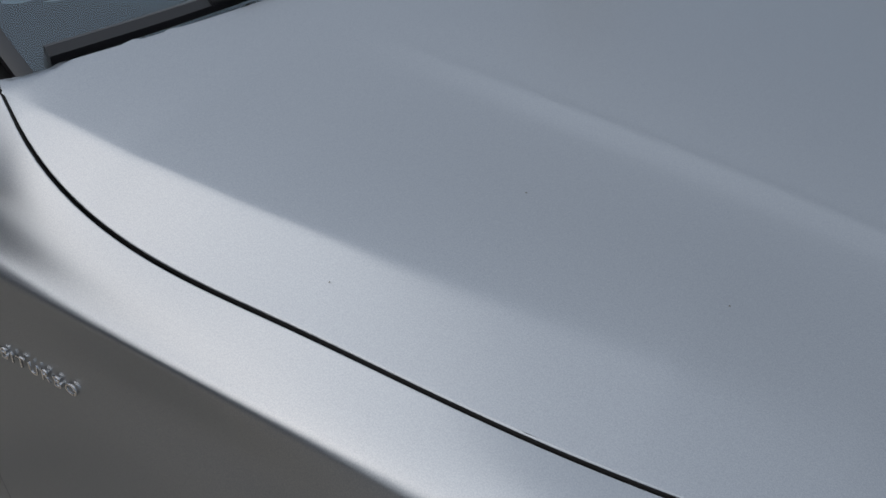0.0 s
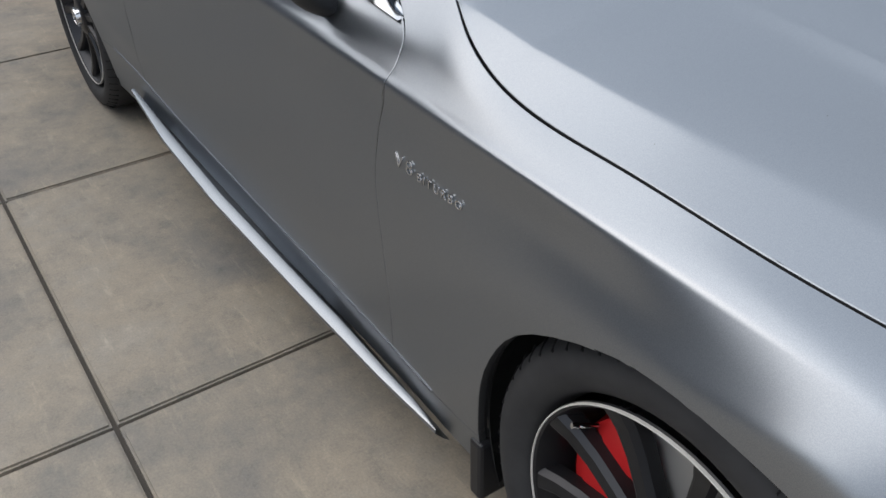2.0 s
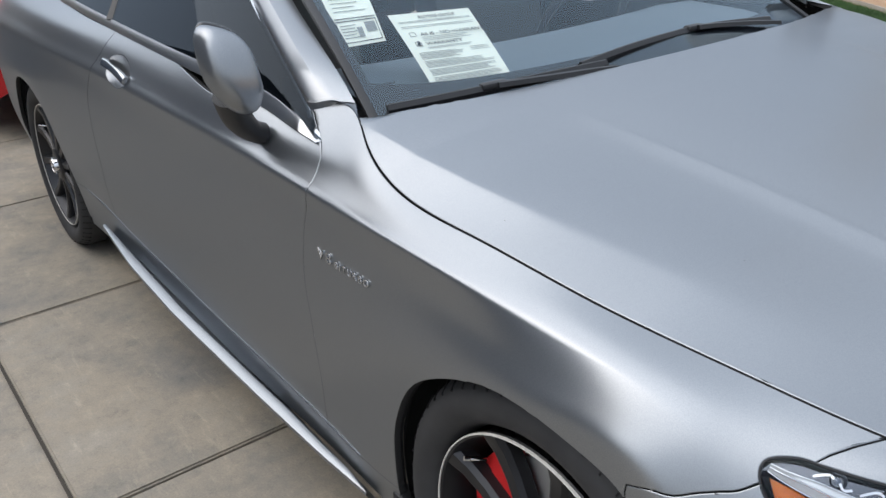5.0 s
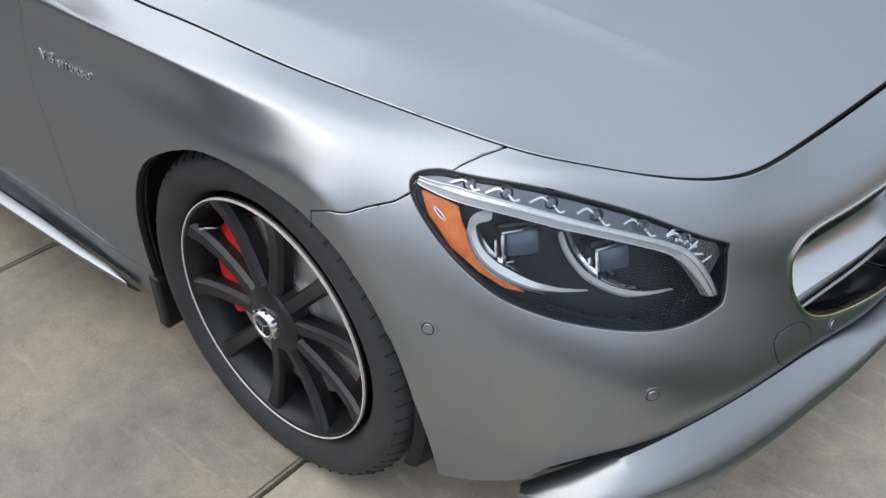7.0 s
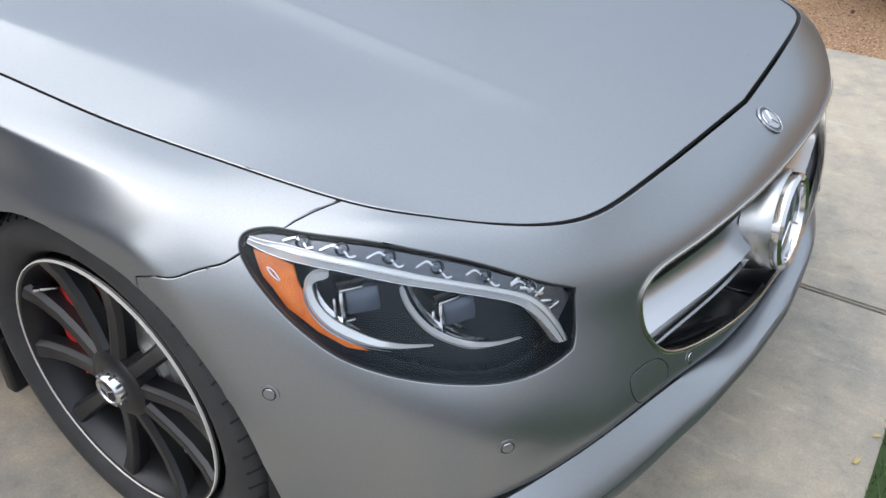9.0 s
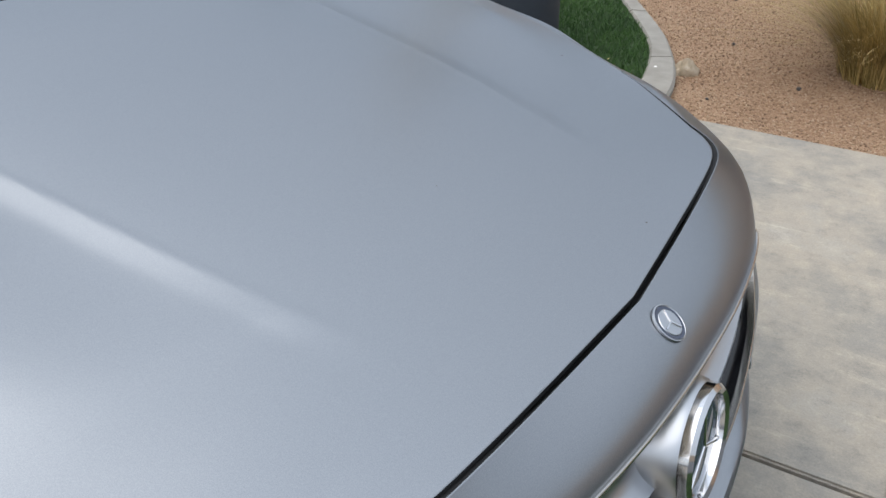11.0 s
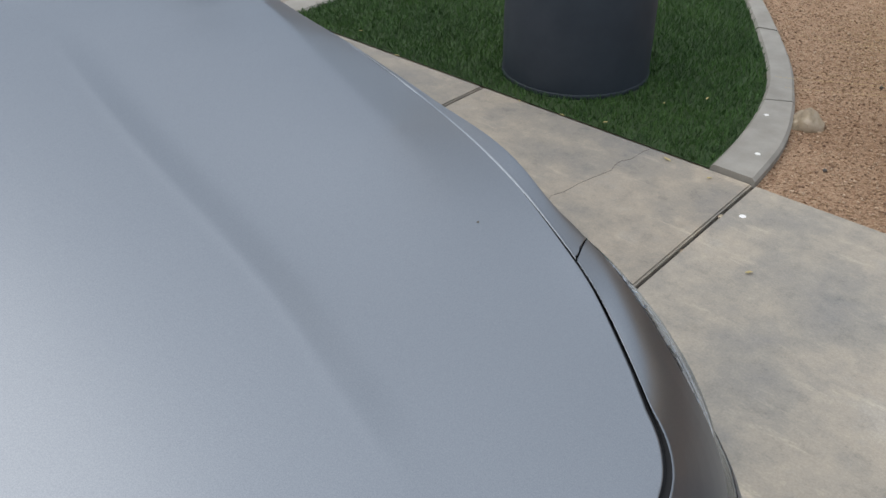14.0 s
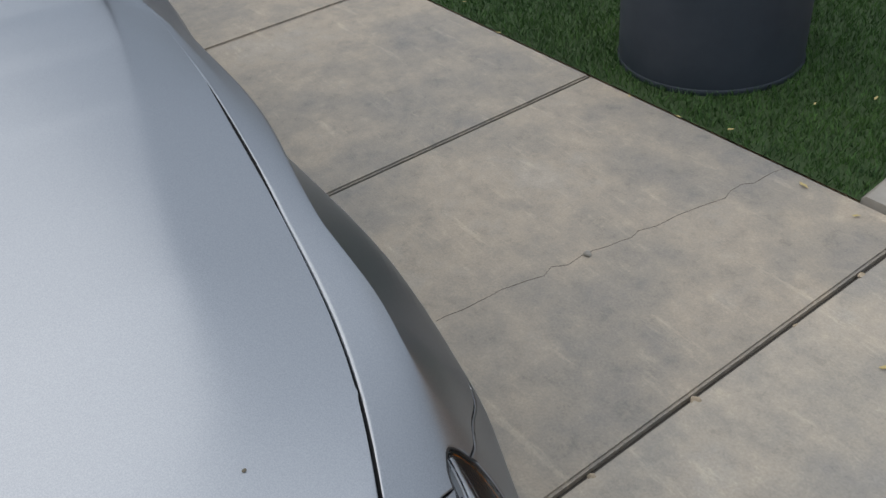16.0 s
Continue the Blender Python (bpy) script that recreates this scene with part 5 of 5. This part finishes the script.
# ---- planting bed, kerb and gravel ----
INNER = [(-.185, 2.448), (-.225, 2.75), (-.310, 3.09), (-.438, 3.38), (-.692, 3.79), (-1.10, 4.38), (-1.69, 5.08), (-2.6, 5.9), (-4.0, 6.9), (-6, 8)]
OUTER = [(-.022, 2.448), (-.065, 2.75), (-.155, 3.03), (-.262, 3.263), (-.366, 3.466), (-.60, 3.83), (-.973, 4.346), (-1.55, 5.02), (-2.45, 5.85), (-3.8, 6.78), (-5.8, 7.85)]
LEFT = [(-2.46, 2.448), (-2.50, 3.1), (-2.584, 3.808), (-2.88, 4.565), (-3.45, 5.15), (-4.5, 5.55), (-6, 5.75)]


def ribbon(name, a, b, z0, z1, mat, parent=None, n=40, bevel=.012):
    """A raised strip between two lines on the ground."""
    a, b = curve([(*p, 0) for p in a], 8), curve([(*p, 0) for p in b], 8)
    t = np.linspace(0, 1, n)
    pick = lambda c: np.column_stack([np.interp(t * (len(c) - 1), np.arange(len(c)), c[:, k]) for k in range(2)])
    a, b = pick(a), pick(b)
    d = (b - a) / np.linalg.norm(b - a, axis=1)[:, None]
    rows = [np.column_stack([a, np.full(n, z0)]), np.column_stack([a, np.full(n, z1 - bevel)]), np.column_stack([a + d * bevel, np.full(n, z1)]), np.column_stack([b - d * bevel, np.full(n, z1)]), np.column_stack([b, np.full(n, z1 - bevel)]), np.column_stack([b, np.full(n, z0)])]
    bm = lofted(rows + rows[:1])
    bmesh.ops.remove_doubles(bm, verts=bm.verts, dist=1e-5)
    bmesh.ops.holes_fill(bm, edges=[e for e in bm.edges if e.is_boundary], sides=0)
    return part(name, bm, mat, parent, smooth=True)


kerb = tagged(new("kerb"), "curved pale concrete edging round the turf", kind="structure")
inner, outer = curve([(*p, 0) for p in INNER], 10), curve([(*p, 0) for p in OUTER], 10)
cuts_i, cuts_o = (0, .211, .444, .62, .74, .87, 1), (0, .235, .495, .66, .77, .88, 1)


def stretch(c, f0, f1, k=7):
    t = np.linspace(f0, f1, k) * (len(c) - 1)
    return [(float(np.interp(s, np.arange(len(c)), c[:, 0])), float(np.interp(s, np.arange(len(c)), c[:, 1]))) for s in t]


for k in range(len(cuts_i) - 1):
    ribbon("kerb_piece", stretch(inner, cuts_i[k] + .0016, cuts_i[k + 1] - .0016), stretch(outer, cuts_o[k] + .0016, cuts_o[k + 1] - .0016), -.05, .018, KERB, kerb, 14)
edge2 = curve([(*p, 0) for p in LEFT], 8)
edge_out = edge2 - np.array((.17, .06, 0))
ribbon("kerb_piece", [tuple(p[:2]) for p in edge_out[::6]], [tuple(p[:2]) for p in edge2[::6]], -.05, .012, KERB, kerb, 50)
tagged(mesh_object("road", [(-30, 2.455, -.003), (-2.62, 2.455, -.003), (-2.66, 3.1, -.003), (-2.74, 3.8, -.003), (-3.03, 4.5, -.003), (-3.6, 5.08, -.003), (-4.7, 5.5, -.003), (-30, 6.5, -.003)], [tuple(range(8))], CONCRETE), "pale concrete drive beyond the turf", kind="structure")


def turf(name, poly, count, seed, label, height=.024):
    """A patch of short blades on a dark base."""
    poly = np.array(poly)
    base = mesh_object(name + "_base", [(x, y, .002) for x, y in poly], [tuple(range(len(poly)))], TURF)
    tagged(base, "dark base of the turf", kind="structure")
    r = np.random.RandomState(seed)
    lo, hi = poly.min(0), poly.max(0)
    p = lo + (hi - lo) * r.rand(count * 3, 2)
    p = p[inside(poly, p)][:count]
    k = len(p)
    a, lean = r.rand(k) * 2 * math.pi, r.rand(k) * 2 * math.pi
    h = height * (.6 + .7 * r.rand(k))
    w = .0016 + .0012 * r.rand(k)
    s = np.column_stack([np.cos(a) * w, np.sin(a) * w])
    tip = p + np.column_stack([np.cos(lean), np.sin(lean)]) * (h * (.2 + .6 * r.rand(k)))[:, None]
    verts = np.empty((k * 3, 3))
    verts[0::3, :2], verts[1::3, :2], verts[2::3, :2] = p - s, p + s, tip
    verts[0::3, 2], verts[1::3, 2], verts[2::3, 2] = .002, .002, .002 + h
    me = bpy.data.meshes.new(name)
    me.vertices.add(k * 3)
    me.vertices.foreach_set("co", verts.ravel())
    me.loops.add(k * 3)
    me.loops.foreach_set("vertex_index", np.arange(k * 3))
    me.polygons.add(k)
    me.polygons.foreach_set("loop_start", np.arange(0, k * 3, 3))
    me.update(calc_edges=True)
    me.materials.append(BLADE)
    return tagged(new(name, me), label, "grass", kind="stuff")


g = BLADE.node_tree.nodes.new("ShaderNodeNewGeometry")
gr = BLADE.node_tree.nodes.new("ShaderNodeValToRGB")
for el, (at_, c_) in zip(gr.color_ramp.elements, ((0.0, (0.015, 0.047, 0.009)), (1.0, (0.070, 0.160, 0.034)))):
    el.position, el.color = at_, (*c_, 1)
link(BLADE, g.outputs["Random Per Island"], gr.inputs["Fac"])
link(BLADE, mixed(BLADE, gr.outputs["Color"], mottle(BLADE, ((0.35, (0.7, 0.75, 0.7)), (0.65, (1.15, 1.1, 1.0))), 3.0)), bsdf(BLADE).inputs["Base Color"])
bed = [(-2.46, 2.4455)] + [(-.185, 2.4455)] + [tuple(p[:2]) for p in inner[4:66:4]] + [(-3.4, 6.4), (-5.8, 7.9), (-6, 5.8)] + [tuple(p[:2]) for p in edge2[::-4][2:]]
turf("turf", bed, 150000, 3, "short green turf round the plinth")
turf("turf", [(1.168, -1.2), (2.6, -1.2), (2.6, .9), (1.145, .9)], 26000, 5, "short green turf beside the slabs")


def rock(radius, seed, squash=.8):
    bm = bmesh.new()
    bmesh.ops.create_icosphere(bm, subdivisions=3, radius=radius)
    o = Vector((seed * 3.1, seed * 1.7, 0))
    for q in bm.verts:
        q.co *= 1 + .45 * noise.noise(q.co / radius * 1.1 + o) + .12 * noise.noise(q.co / radius * 3.5 + o)
        q.co.z *= squash
    return bm


ROCK = material("pale_rock", (.55, .46, .35), .9)
link(ROCK, mottle(ROCK, ((0.3, (.21, .16, .105)), (0.5, (.37, .30, .21)), (0.7, (.48, .40, .31))), 22.0, 8.0), bsdf(ROCK).inputs["Base Color"])
bumped(ROCK, 60, .5, .006)
stone = part("rock", rock(.058, 5, 1.0), ROCK, None, "pale rounded rock lying on gravel", smooth=True)
tagged(stone, category="rock")
stone.location = (-.095, 3.02, -.015)

STONE = material("gravel_stones", (.5, .37, .26), .9)
g = STONE.node_tree.nodes.new("ShaderNodeNewGeometry")
gr = STONE.node_tree.nodes.new("ShaderNodeValToRGB")
gr.color_ramp.elements.new(.5)
for el, (at_, c_) in zip(gr.color_ramp.elements, ((0.0, (.18, .105, .066)), (.6, (.41, .268, .162)), (1.0, (.54, .40, .28)))):
    el.position, el.color = at_, (*c_, 1)
link(STONE, g.outputs["Random Per Island"], gr.inputs["Fac"])
link(STONE, gr.outputs["Color"], bsdf(STONE).inputs["Base Color"])


def gravel(count, seed):
    r = np.random.RandomState(seed)
    lo, hi = np.array((-1.6, 2.46)), np.array((2.2, 6.2))
    p = lo + (hi - lo) * r.rand(count * 2, 2)
    p = p[~inside(np.vstack([np.array([tuple(q[:2]) for q in outer]), [(-9, 9), (-9, 2.4)]]), p)][:count]
    k = len(p)
    size = .0028 + .0045 * r.rand(k) ** 3
    octa = np.array([(1, 0, 0), (0, 1, 0), (-1, 0, 0), (0, -1, 0), (0, 0, 1), (0, 0, -1)])
    tri = np.array([(0, 1, 4), (1, 2, 4), (2, 3, 4), (3, 0, 4), (1, 0, 5), (2, 1, 5), (3, 2, 5), (0, 3, 5)])
    v = octa[None] * (size[:, None, None] * (.7 + .7 * r.rand(k, 6, 1))) * np.array((1, 1, .7))
    a = r.rand(k) * 6.28
    x, y = v[..., 0] * np.cos(a)[:, None] - v[..., 1] * np.sin(a)[:, None], v[..., 0] * np.sin(a)[:, None] + v[..., 1] * np.cos(a)[:, None]
    v = np.stack([x + p[:, :1], y + p[:, 1:], v[..., 2] - .019 + size[:, None] * .3], -1).reshape(-1, 3)
    t = (tri[None] + (np.arange(k) * 6)[:, None, None]).reshape(-1)
    me = bpy.data.meshes.new("gravel_stones")
    me.vertices.add(len(v))
    me.vertices.foreach_set("co", v.ravel())
    me.loops.add(len(t))
    me.loops.foreach_set("vertex_index", t)
    me.polygons.add(len(t) // 3)
    me.polygons.foreach_set("loop_start", np.arange(0, len(t), 3))
    me.update(calc_edges=True)
    me.materials.append(STONE)
    return tagged(new("gravel_stones", me), "loose tan and pink gravel", "gravel", kind="stuff")


gravel(60000, 8)
tagged(mesh_object("gravel_bed", [(-9, 2.45, -.02), (30, 2.45, -.02), (30, 30, -.02), (-9, 30, -.02)], [(0, 1, 2, 3)], GRAVEL), "tan gravel bed", kind="structure")

for k, (x, y) in enumerate(((.10, 2.72), (-.02, 3.55), (.42, 3.05), (.30, 4.1), (-.25, 4.4))):
    pebble = tagged(part("pebble", rock(.007 + .002 * (k % 3), 11 + k), PEBBLE, None, "dark pebble lying on gravel", smooth=True), category="pebble", group="dark pebbles on the gravel")
    pebble.location = (x, y, -.012)

# plants
STRAW = material("dry_grass", (.50, .36, .12), .7)
g = STRAW.node_tree.nodes.new("ShaderNodeNewGeometry")
gr = STRAW.node_tree.nodes.new("ShaderNodeValToRGB")
for el, (at_, c_) in zip(gr.color_ramp.elements, ((0.0, (.16, .125, .036)), (1.0, (.52, .37, .14)))):
    el.position, el.color = at_, (*c_, 1)
link(STRAW, g.outputs["Random Per Island"], gr.inputs["Fac"])
link(STRAW, gr.outputs["Color"], bsdf(STRAW).inputs["Base Color"])


def tussock(at_, count, height, seed, spread=.22, foot_r=.10):
    r = random.Random(seed)
    bm = bmesh.new()
    for _ in range(count):
        a, q = r.uniform(0, 6.283), r.random() ** .6
        base = Vector((math.cos(a), math.sin(a), 0)) * q * foot_r
        d = Vector((math.cos(a + r.uniform(-.6, .6)), math.sin(a + r.uniform(-.6, .6)), 0))
        h, lean, w = height * r.uniform(.55, 1.15), spread * r.uniform(.2, 1.5), r.uniform(.0014, .0028)
        side = Vector((-d.y, d.x, 0)) * w
        rows = []
        for k in range(5):
            t = k / 4
            p = base + d * lean * t ** 1.8 + Vector((0, 0, h * (t - .22 * t ** 3)))
            rows.append((bm.verts.new(p - side * (1 - t * .9)), bm.verts.new(p + side * (1 - t * .9))))
        for p, q2 in zip(rows, rows[1:]):
            bm.faces.new((p[0], p[1], q2[1], q2[0]))
    plant = thing("grass_tussock", "golden dry ornamental grass tussock on gravel", "plant")
    tagged(part("foliage", bm, STRAW, plant), kind="stuff")
    plant.location = at_
    return plant


tussock((.72, 3.42, -.02), 3200, .60, 1, .55, .20)
tussock((.25, 6.4, -.02), 900, .45, 2)
LEAF = material("shrub_leaf", (.08, .13, .035), .6)
g = LEAF.node_tree.nodes.new("ShaderNodeNewGeometry")
gr = LEAF.node_tree.nodes.new("ShaderNodeValToRGB")
for el, (at_, c_) in zip(gr.color_ramp.elements, ((0.0, (.04, .068, .016)), (1.0, (.135, .16, .056)))):
    el.position, el.color = at_, (*c_, 1)
link(LEAF, g.outputs["Random Per Island"], gr.inputs["Fac"])
link(LEAF, gr.outputs["Color"], bsdf(LEAF).inputs["Base Color"])
TWIG = material("twig", (.16, .11, .07), .9)
PETAL = material("red_petal", (.62, .025, .03), .6)


def shrub(at_, radius, height, seed):
    r = random.Random(seed)
    plant = thing("flowering_shrub", "low green shrub with small red flowers", "shrub")
    twigs, leaves, petals = bmesh.new(), bmesh.new(), bmesh.new()
    for _ in range(130):
        a, q = r.uniform(0, 6.283), r.random() ** .5
        end = Vector((math.cos(a) * radius * q, math.sin(a) * radius * q, height * (1.05 - .75 * q * q) * r.uniform(.55, 1.1)))
        start = Vector((end.x * .15, end.y * .15, 0))
        mid_ = (start + end) / 2 + Vector((0, 0, height * .18))
        pts = [start, (start + mid_) / 2, mid_, (mid_ + end) / 2, end]
        sweep(pts, circle(.003, 4), bm=twigs, ups=[(1, .2, .1)] * 5, caps=False)
        for _ in range(26):
            t = r.uniform(.25, 1)
            p = start.lerp(mid_, t * 2) if t < .5 else mid_.lerp(end, t * 2 - 1)
            p = p + Vector([r.gauss(0, .022) for _ in range(3)])
            m = Matrix.Translation(p) @ Euler([r.uniform(0, 6.28) for _ in range(3)]).to_matrix().to_4x4()
            s = r.uniform(.007, .014)
            leaves.faces.new([leaves.verts.new(m @ Vector(c)) for c in ((-s, 0, 0), (0, -s * .42, s * .1), (s, 0, 0), (0, s * .42, s * .1))])
        if r.random() < .42:
            for _ in range(r.randint(3, 6)):
                m = Matrix.Translation(end + Vector([r.gauss(0, .010) for _ in range(3)]) + Vector((0, 0, .012))) @ Euler([r.uniform(0, 6.28) for _ in range(3)]).to_matrix().to_4x4()
                bmesh.ops.create_icosphere(petals, subdivisions=1, radius=r.uniform(.005, .009), matrix=m)
    tagged(part("twig", twigs, TWIG, plant), kind="stuff")
    tagged(part("foliage", leaves, LEAF, plant), kind="stuff")
    tagged(part("flower", petals, PETAL, plant), kind="stuff")
    plant.location = at_


shrub((-.62, 5.55, -.02), .62, .42, 1)
shrub((.22, 5.75, -.02), .70, .45, 2)
shrub((.95, 6.1, -.02), .70, .40, 3)
shrub((-1.3, 6.3, -.02), .60, .40, 4)

# litter on slabs and turf
LITTER = material("dry_leaf", (.42, .33, .14), .8)
rl = random.Random(12)
for x, y, s in ((-.32, 2.40, .016), (-.15, 2.38, .012), (.20, 1.972, .014), (-.62, 2.46, .011), (-.80, 2.44, .012), (-1.0, 2.43, .010), (-.45, 2.9, .012), (-.55, 2.75, .010), (1.12, .02, .016), (1.14, .12, .012), (-1.7, 2.44, .012), (-2.0, 2.5, .010)):
    bm = bmesh.new()
    a = rl.uniform(0, 6.28)
    pts = [(-1, 0, 0), (-.3, -.35, .15), (.6, -.28, .1), (1, 0, .25), (.5, .3, .1), (-.4, .33, .2)]
    bm.faces.new([bm.verts.new((s * (c[0] * math.cos(a) - c[1] * math.sin(a)), s * (c[0] * math.sin(a) + c[1] * math.cos(a)), s * c[2])) for c in pts])
    leaf = part("fallen_leaf", bm, LITTER, None, "small dry curled leaf lying loose")
    tagged(leaf, category="leaf", group="fallen leaves")
    leaf.location = (x, y, .004 if y < 2.445 else .026)
DOT = material("paint_spot", (.82, .80, .76), .7)
for x, y, z, s in ((.044, 2.239, .0012, .011), (-.10, 2.62, .0192, .010), (-.22, 2.93, .0192, .009)):
    bm = bmesh.new()
    bmesh.ops.create_circle(bm, cap_ends=True, segments=9, radius=s)
    spot = part("paint_spot", bm, DOT, None, "small white paint spot on concrete")
    tagged(spot, category="paint spot", group="paint spots")
    spot.location = (x, y, z)
pebble = part("pebble", rock(.010, 5), KERB, None, "tiny dark pebble lying on concrete", smooth=True)
tagged(pebble, category="pebble")
pebble.location = (-.48, 1.777, .004)
for k, (x, y) in enumerate(((.044, .93), (.03, 1.33), (.02, 1.62), (.010, 1.95), (-.002, 2.2), (-1.17, 1.2), (.037, .60))):
    c = part("joint_pebble", rock(.007 + .002 * (k % 3), k), ROCK, None, "small stone caught in a joint", smooth=True)
    tagged(c, category="pebble", group="joint pebbles")
    c.location = (x - .006, y, -.006)
CRACK = material("crack", (.10, .085, .07), 1.0)
rc = random.Random(3)
cx = [(-.406, 2.44)]
for k in range(1, 30):
    t = k / 29
    cx.append((-.406 - .13 * t + rc.uniform(-.012, .012), 2.44 - 1.10 * t + rc.uniform(-.006, .006)))
crack = part("crack", sweep([(x, y, .0004) for x, y in cx], [(-.0006, -.0004), (.0006, -.0004), (.0006, .0004), (-.0006, .0004)]), CRACK, pavement)

# specks on the hood
SPECK = material("dirt_speck", (.10, .085, .06), .9)
for x, y, s in ((-.107, -.582, .0009), (.117, -.603, .0009), (-.193, -.80, .0009), (.69, .184, .0016), (.419, .001, .0010), (.301, .668, .0022)):
    at_ = leftward([(x, y, float(hood_z(x, y)[0]))])[0]
    part("dirt_speck", lathe([(0, .0006), (s, 0)], 9, m=Matrix.Translation((*at_[:2], at_[2] + .0004))), SPECK, car)


# ---- surroundings that close the place ----
def wall_block(name, size, at_, mat, label):
    return tagged(part(name, box_bm(size, at_, .02), mat), label, kind="structure")


# unseen wall, added so that the car's right flank mirrors something dark
DARKWALL = material("unseen_dark_wall", (.07, .09, .12), .8)
link(DARKWALL, mottle(DARKWALL, ((.3, (.055, .072, .10)), (.7, (.085, .105, .135))), 1.5, 5.0), bsdf(DARKWALL).inputs["Base Color"])
wall_block("unseen_wall_south", (20, .3, 3.6), (-11.0, -4.6, 1.8), DARKWALL, "unseen dark blue-grey wall added to darken the flank's reflections")
wall_block("wall_east", (.3, 24, 1.4), (14, 3, .7), STUCCO, "plain tan boundary wall")
wall_block("wall_north", (40, .3, 2.2), (-4, 15, 1.1), STUCCO, "plain tan boundary wall")
wall_block("wall_west", (.3, 24, 2.4), (-14, 4, 1.2), STUCCO, "plain tan boundary wall")

red = thing("red_car", "glossy red car parked behind on the slabs", "car")
rows = []
for x, w, z0, z1 in ((-4.72, .70, .35, .72), (-4.78, .84, .28, .80), (-5.1, .90, .26, .90), (-6.0, .92, .26, .96), (-7.5, .92, .26, .98), (-8.6, .88, .28, .95)):
    rows.append([(x, y, z) for y, z in ((-w * .96, z0), (-w, z0 + .2), (-w * .99, z1 - .16), (-w * .90, z1 - .03), (-w * .6, z1 + .02), (0, z1 + .05), (w * .6, z1 + .02), (w * .90, z1 - .03), (w * .99, z1 - .16), (w, z0 + .2), (w * .96, z0))])
bm = lofted(rows)
bm.faces.ensure_lookup_table()
part("body", bm, RED, red, smooth=True)
part("nose", lofted([rows[0], [(-4.70, 0, .5)] * 11]), RED, red, smooth=True)
part("cabin", box_bm((2.2, 1.5, .5), (-6.9, 0, 1.18), .2), DARKGLASS, red, smooth=True)
part("lamp", box_bm((.10, .30, .09), (-4.76, -.62, .66), .03), CLEAR, red, smooth=True)
for x in (-5.55, -8.2):
    for side in (-1, 1):
        part("wheel", lathe([(0, -.1), (.2, -.11), (.31, -.1), (.33, -.05), (.33, .08)], 40, axis="y", m=pose(x, side * .84, .33, 0, 0, 0 if side < 0 else 180)), RUBBER, red, smooth=True)
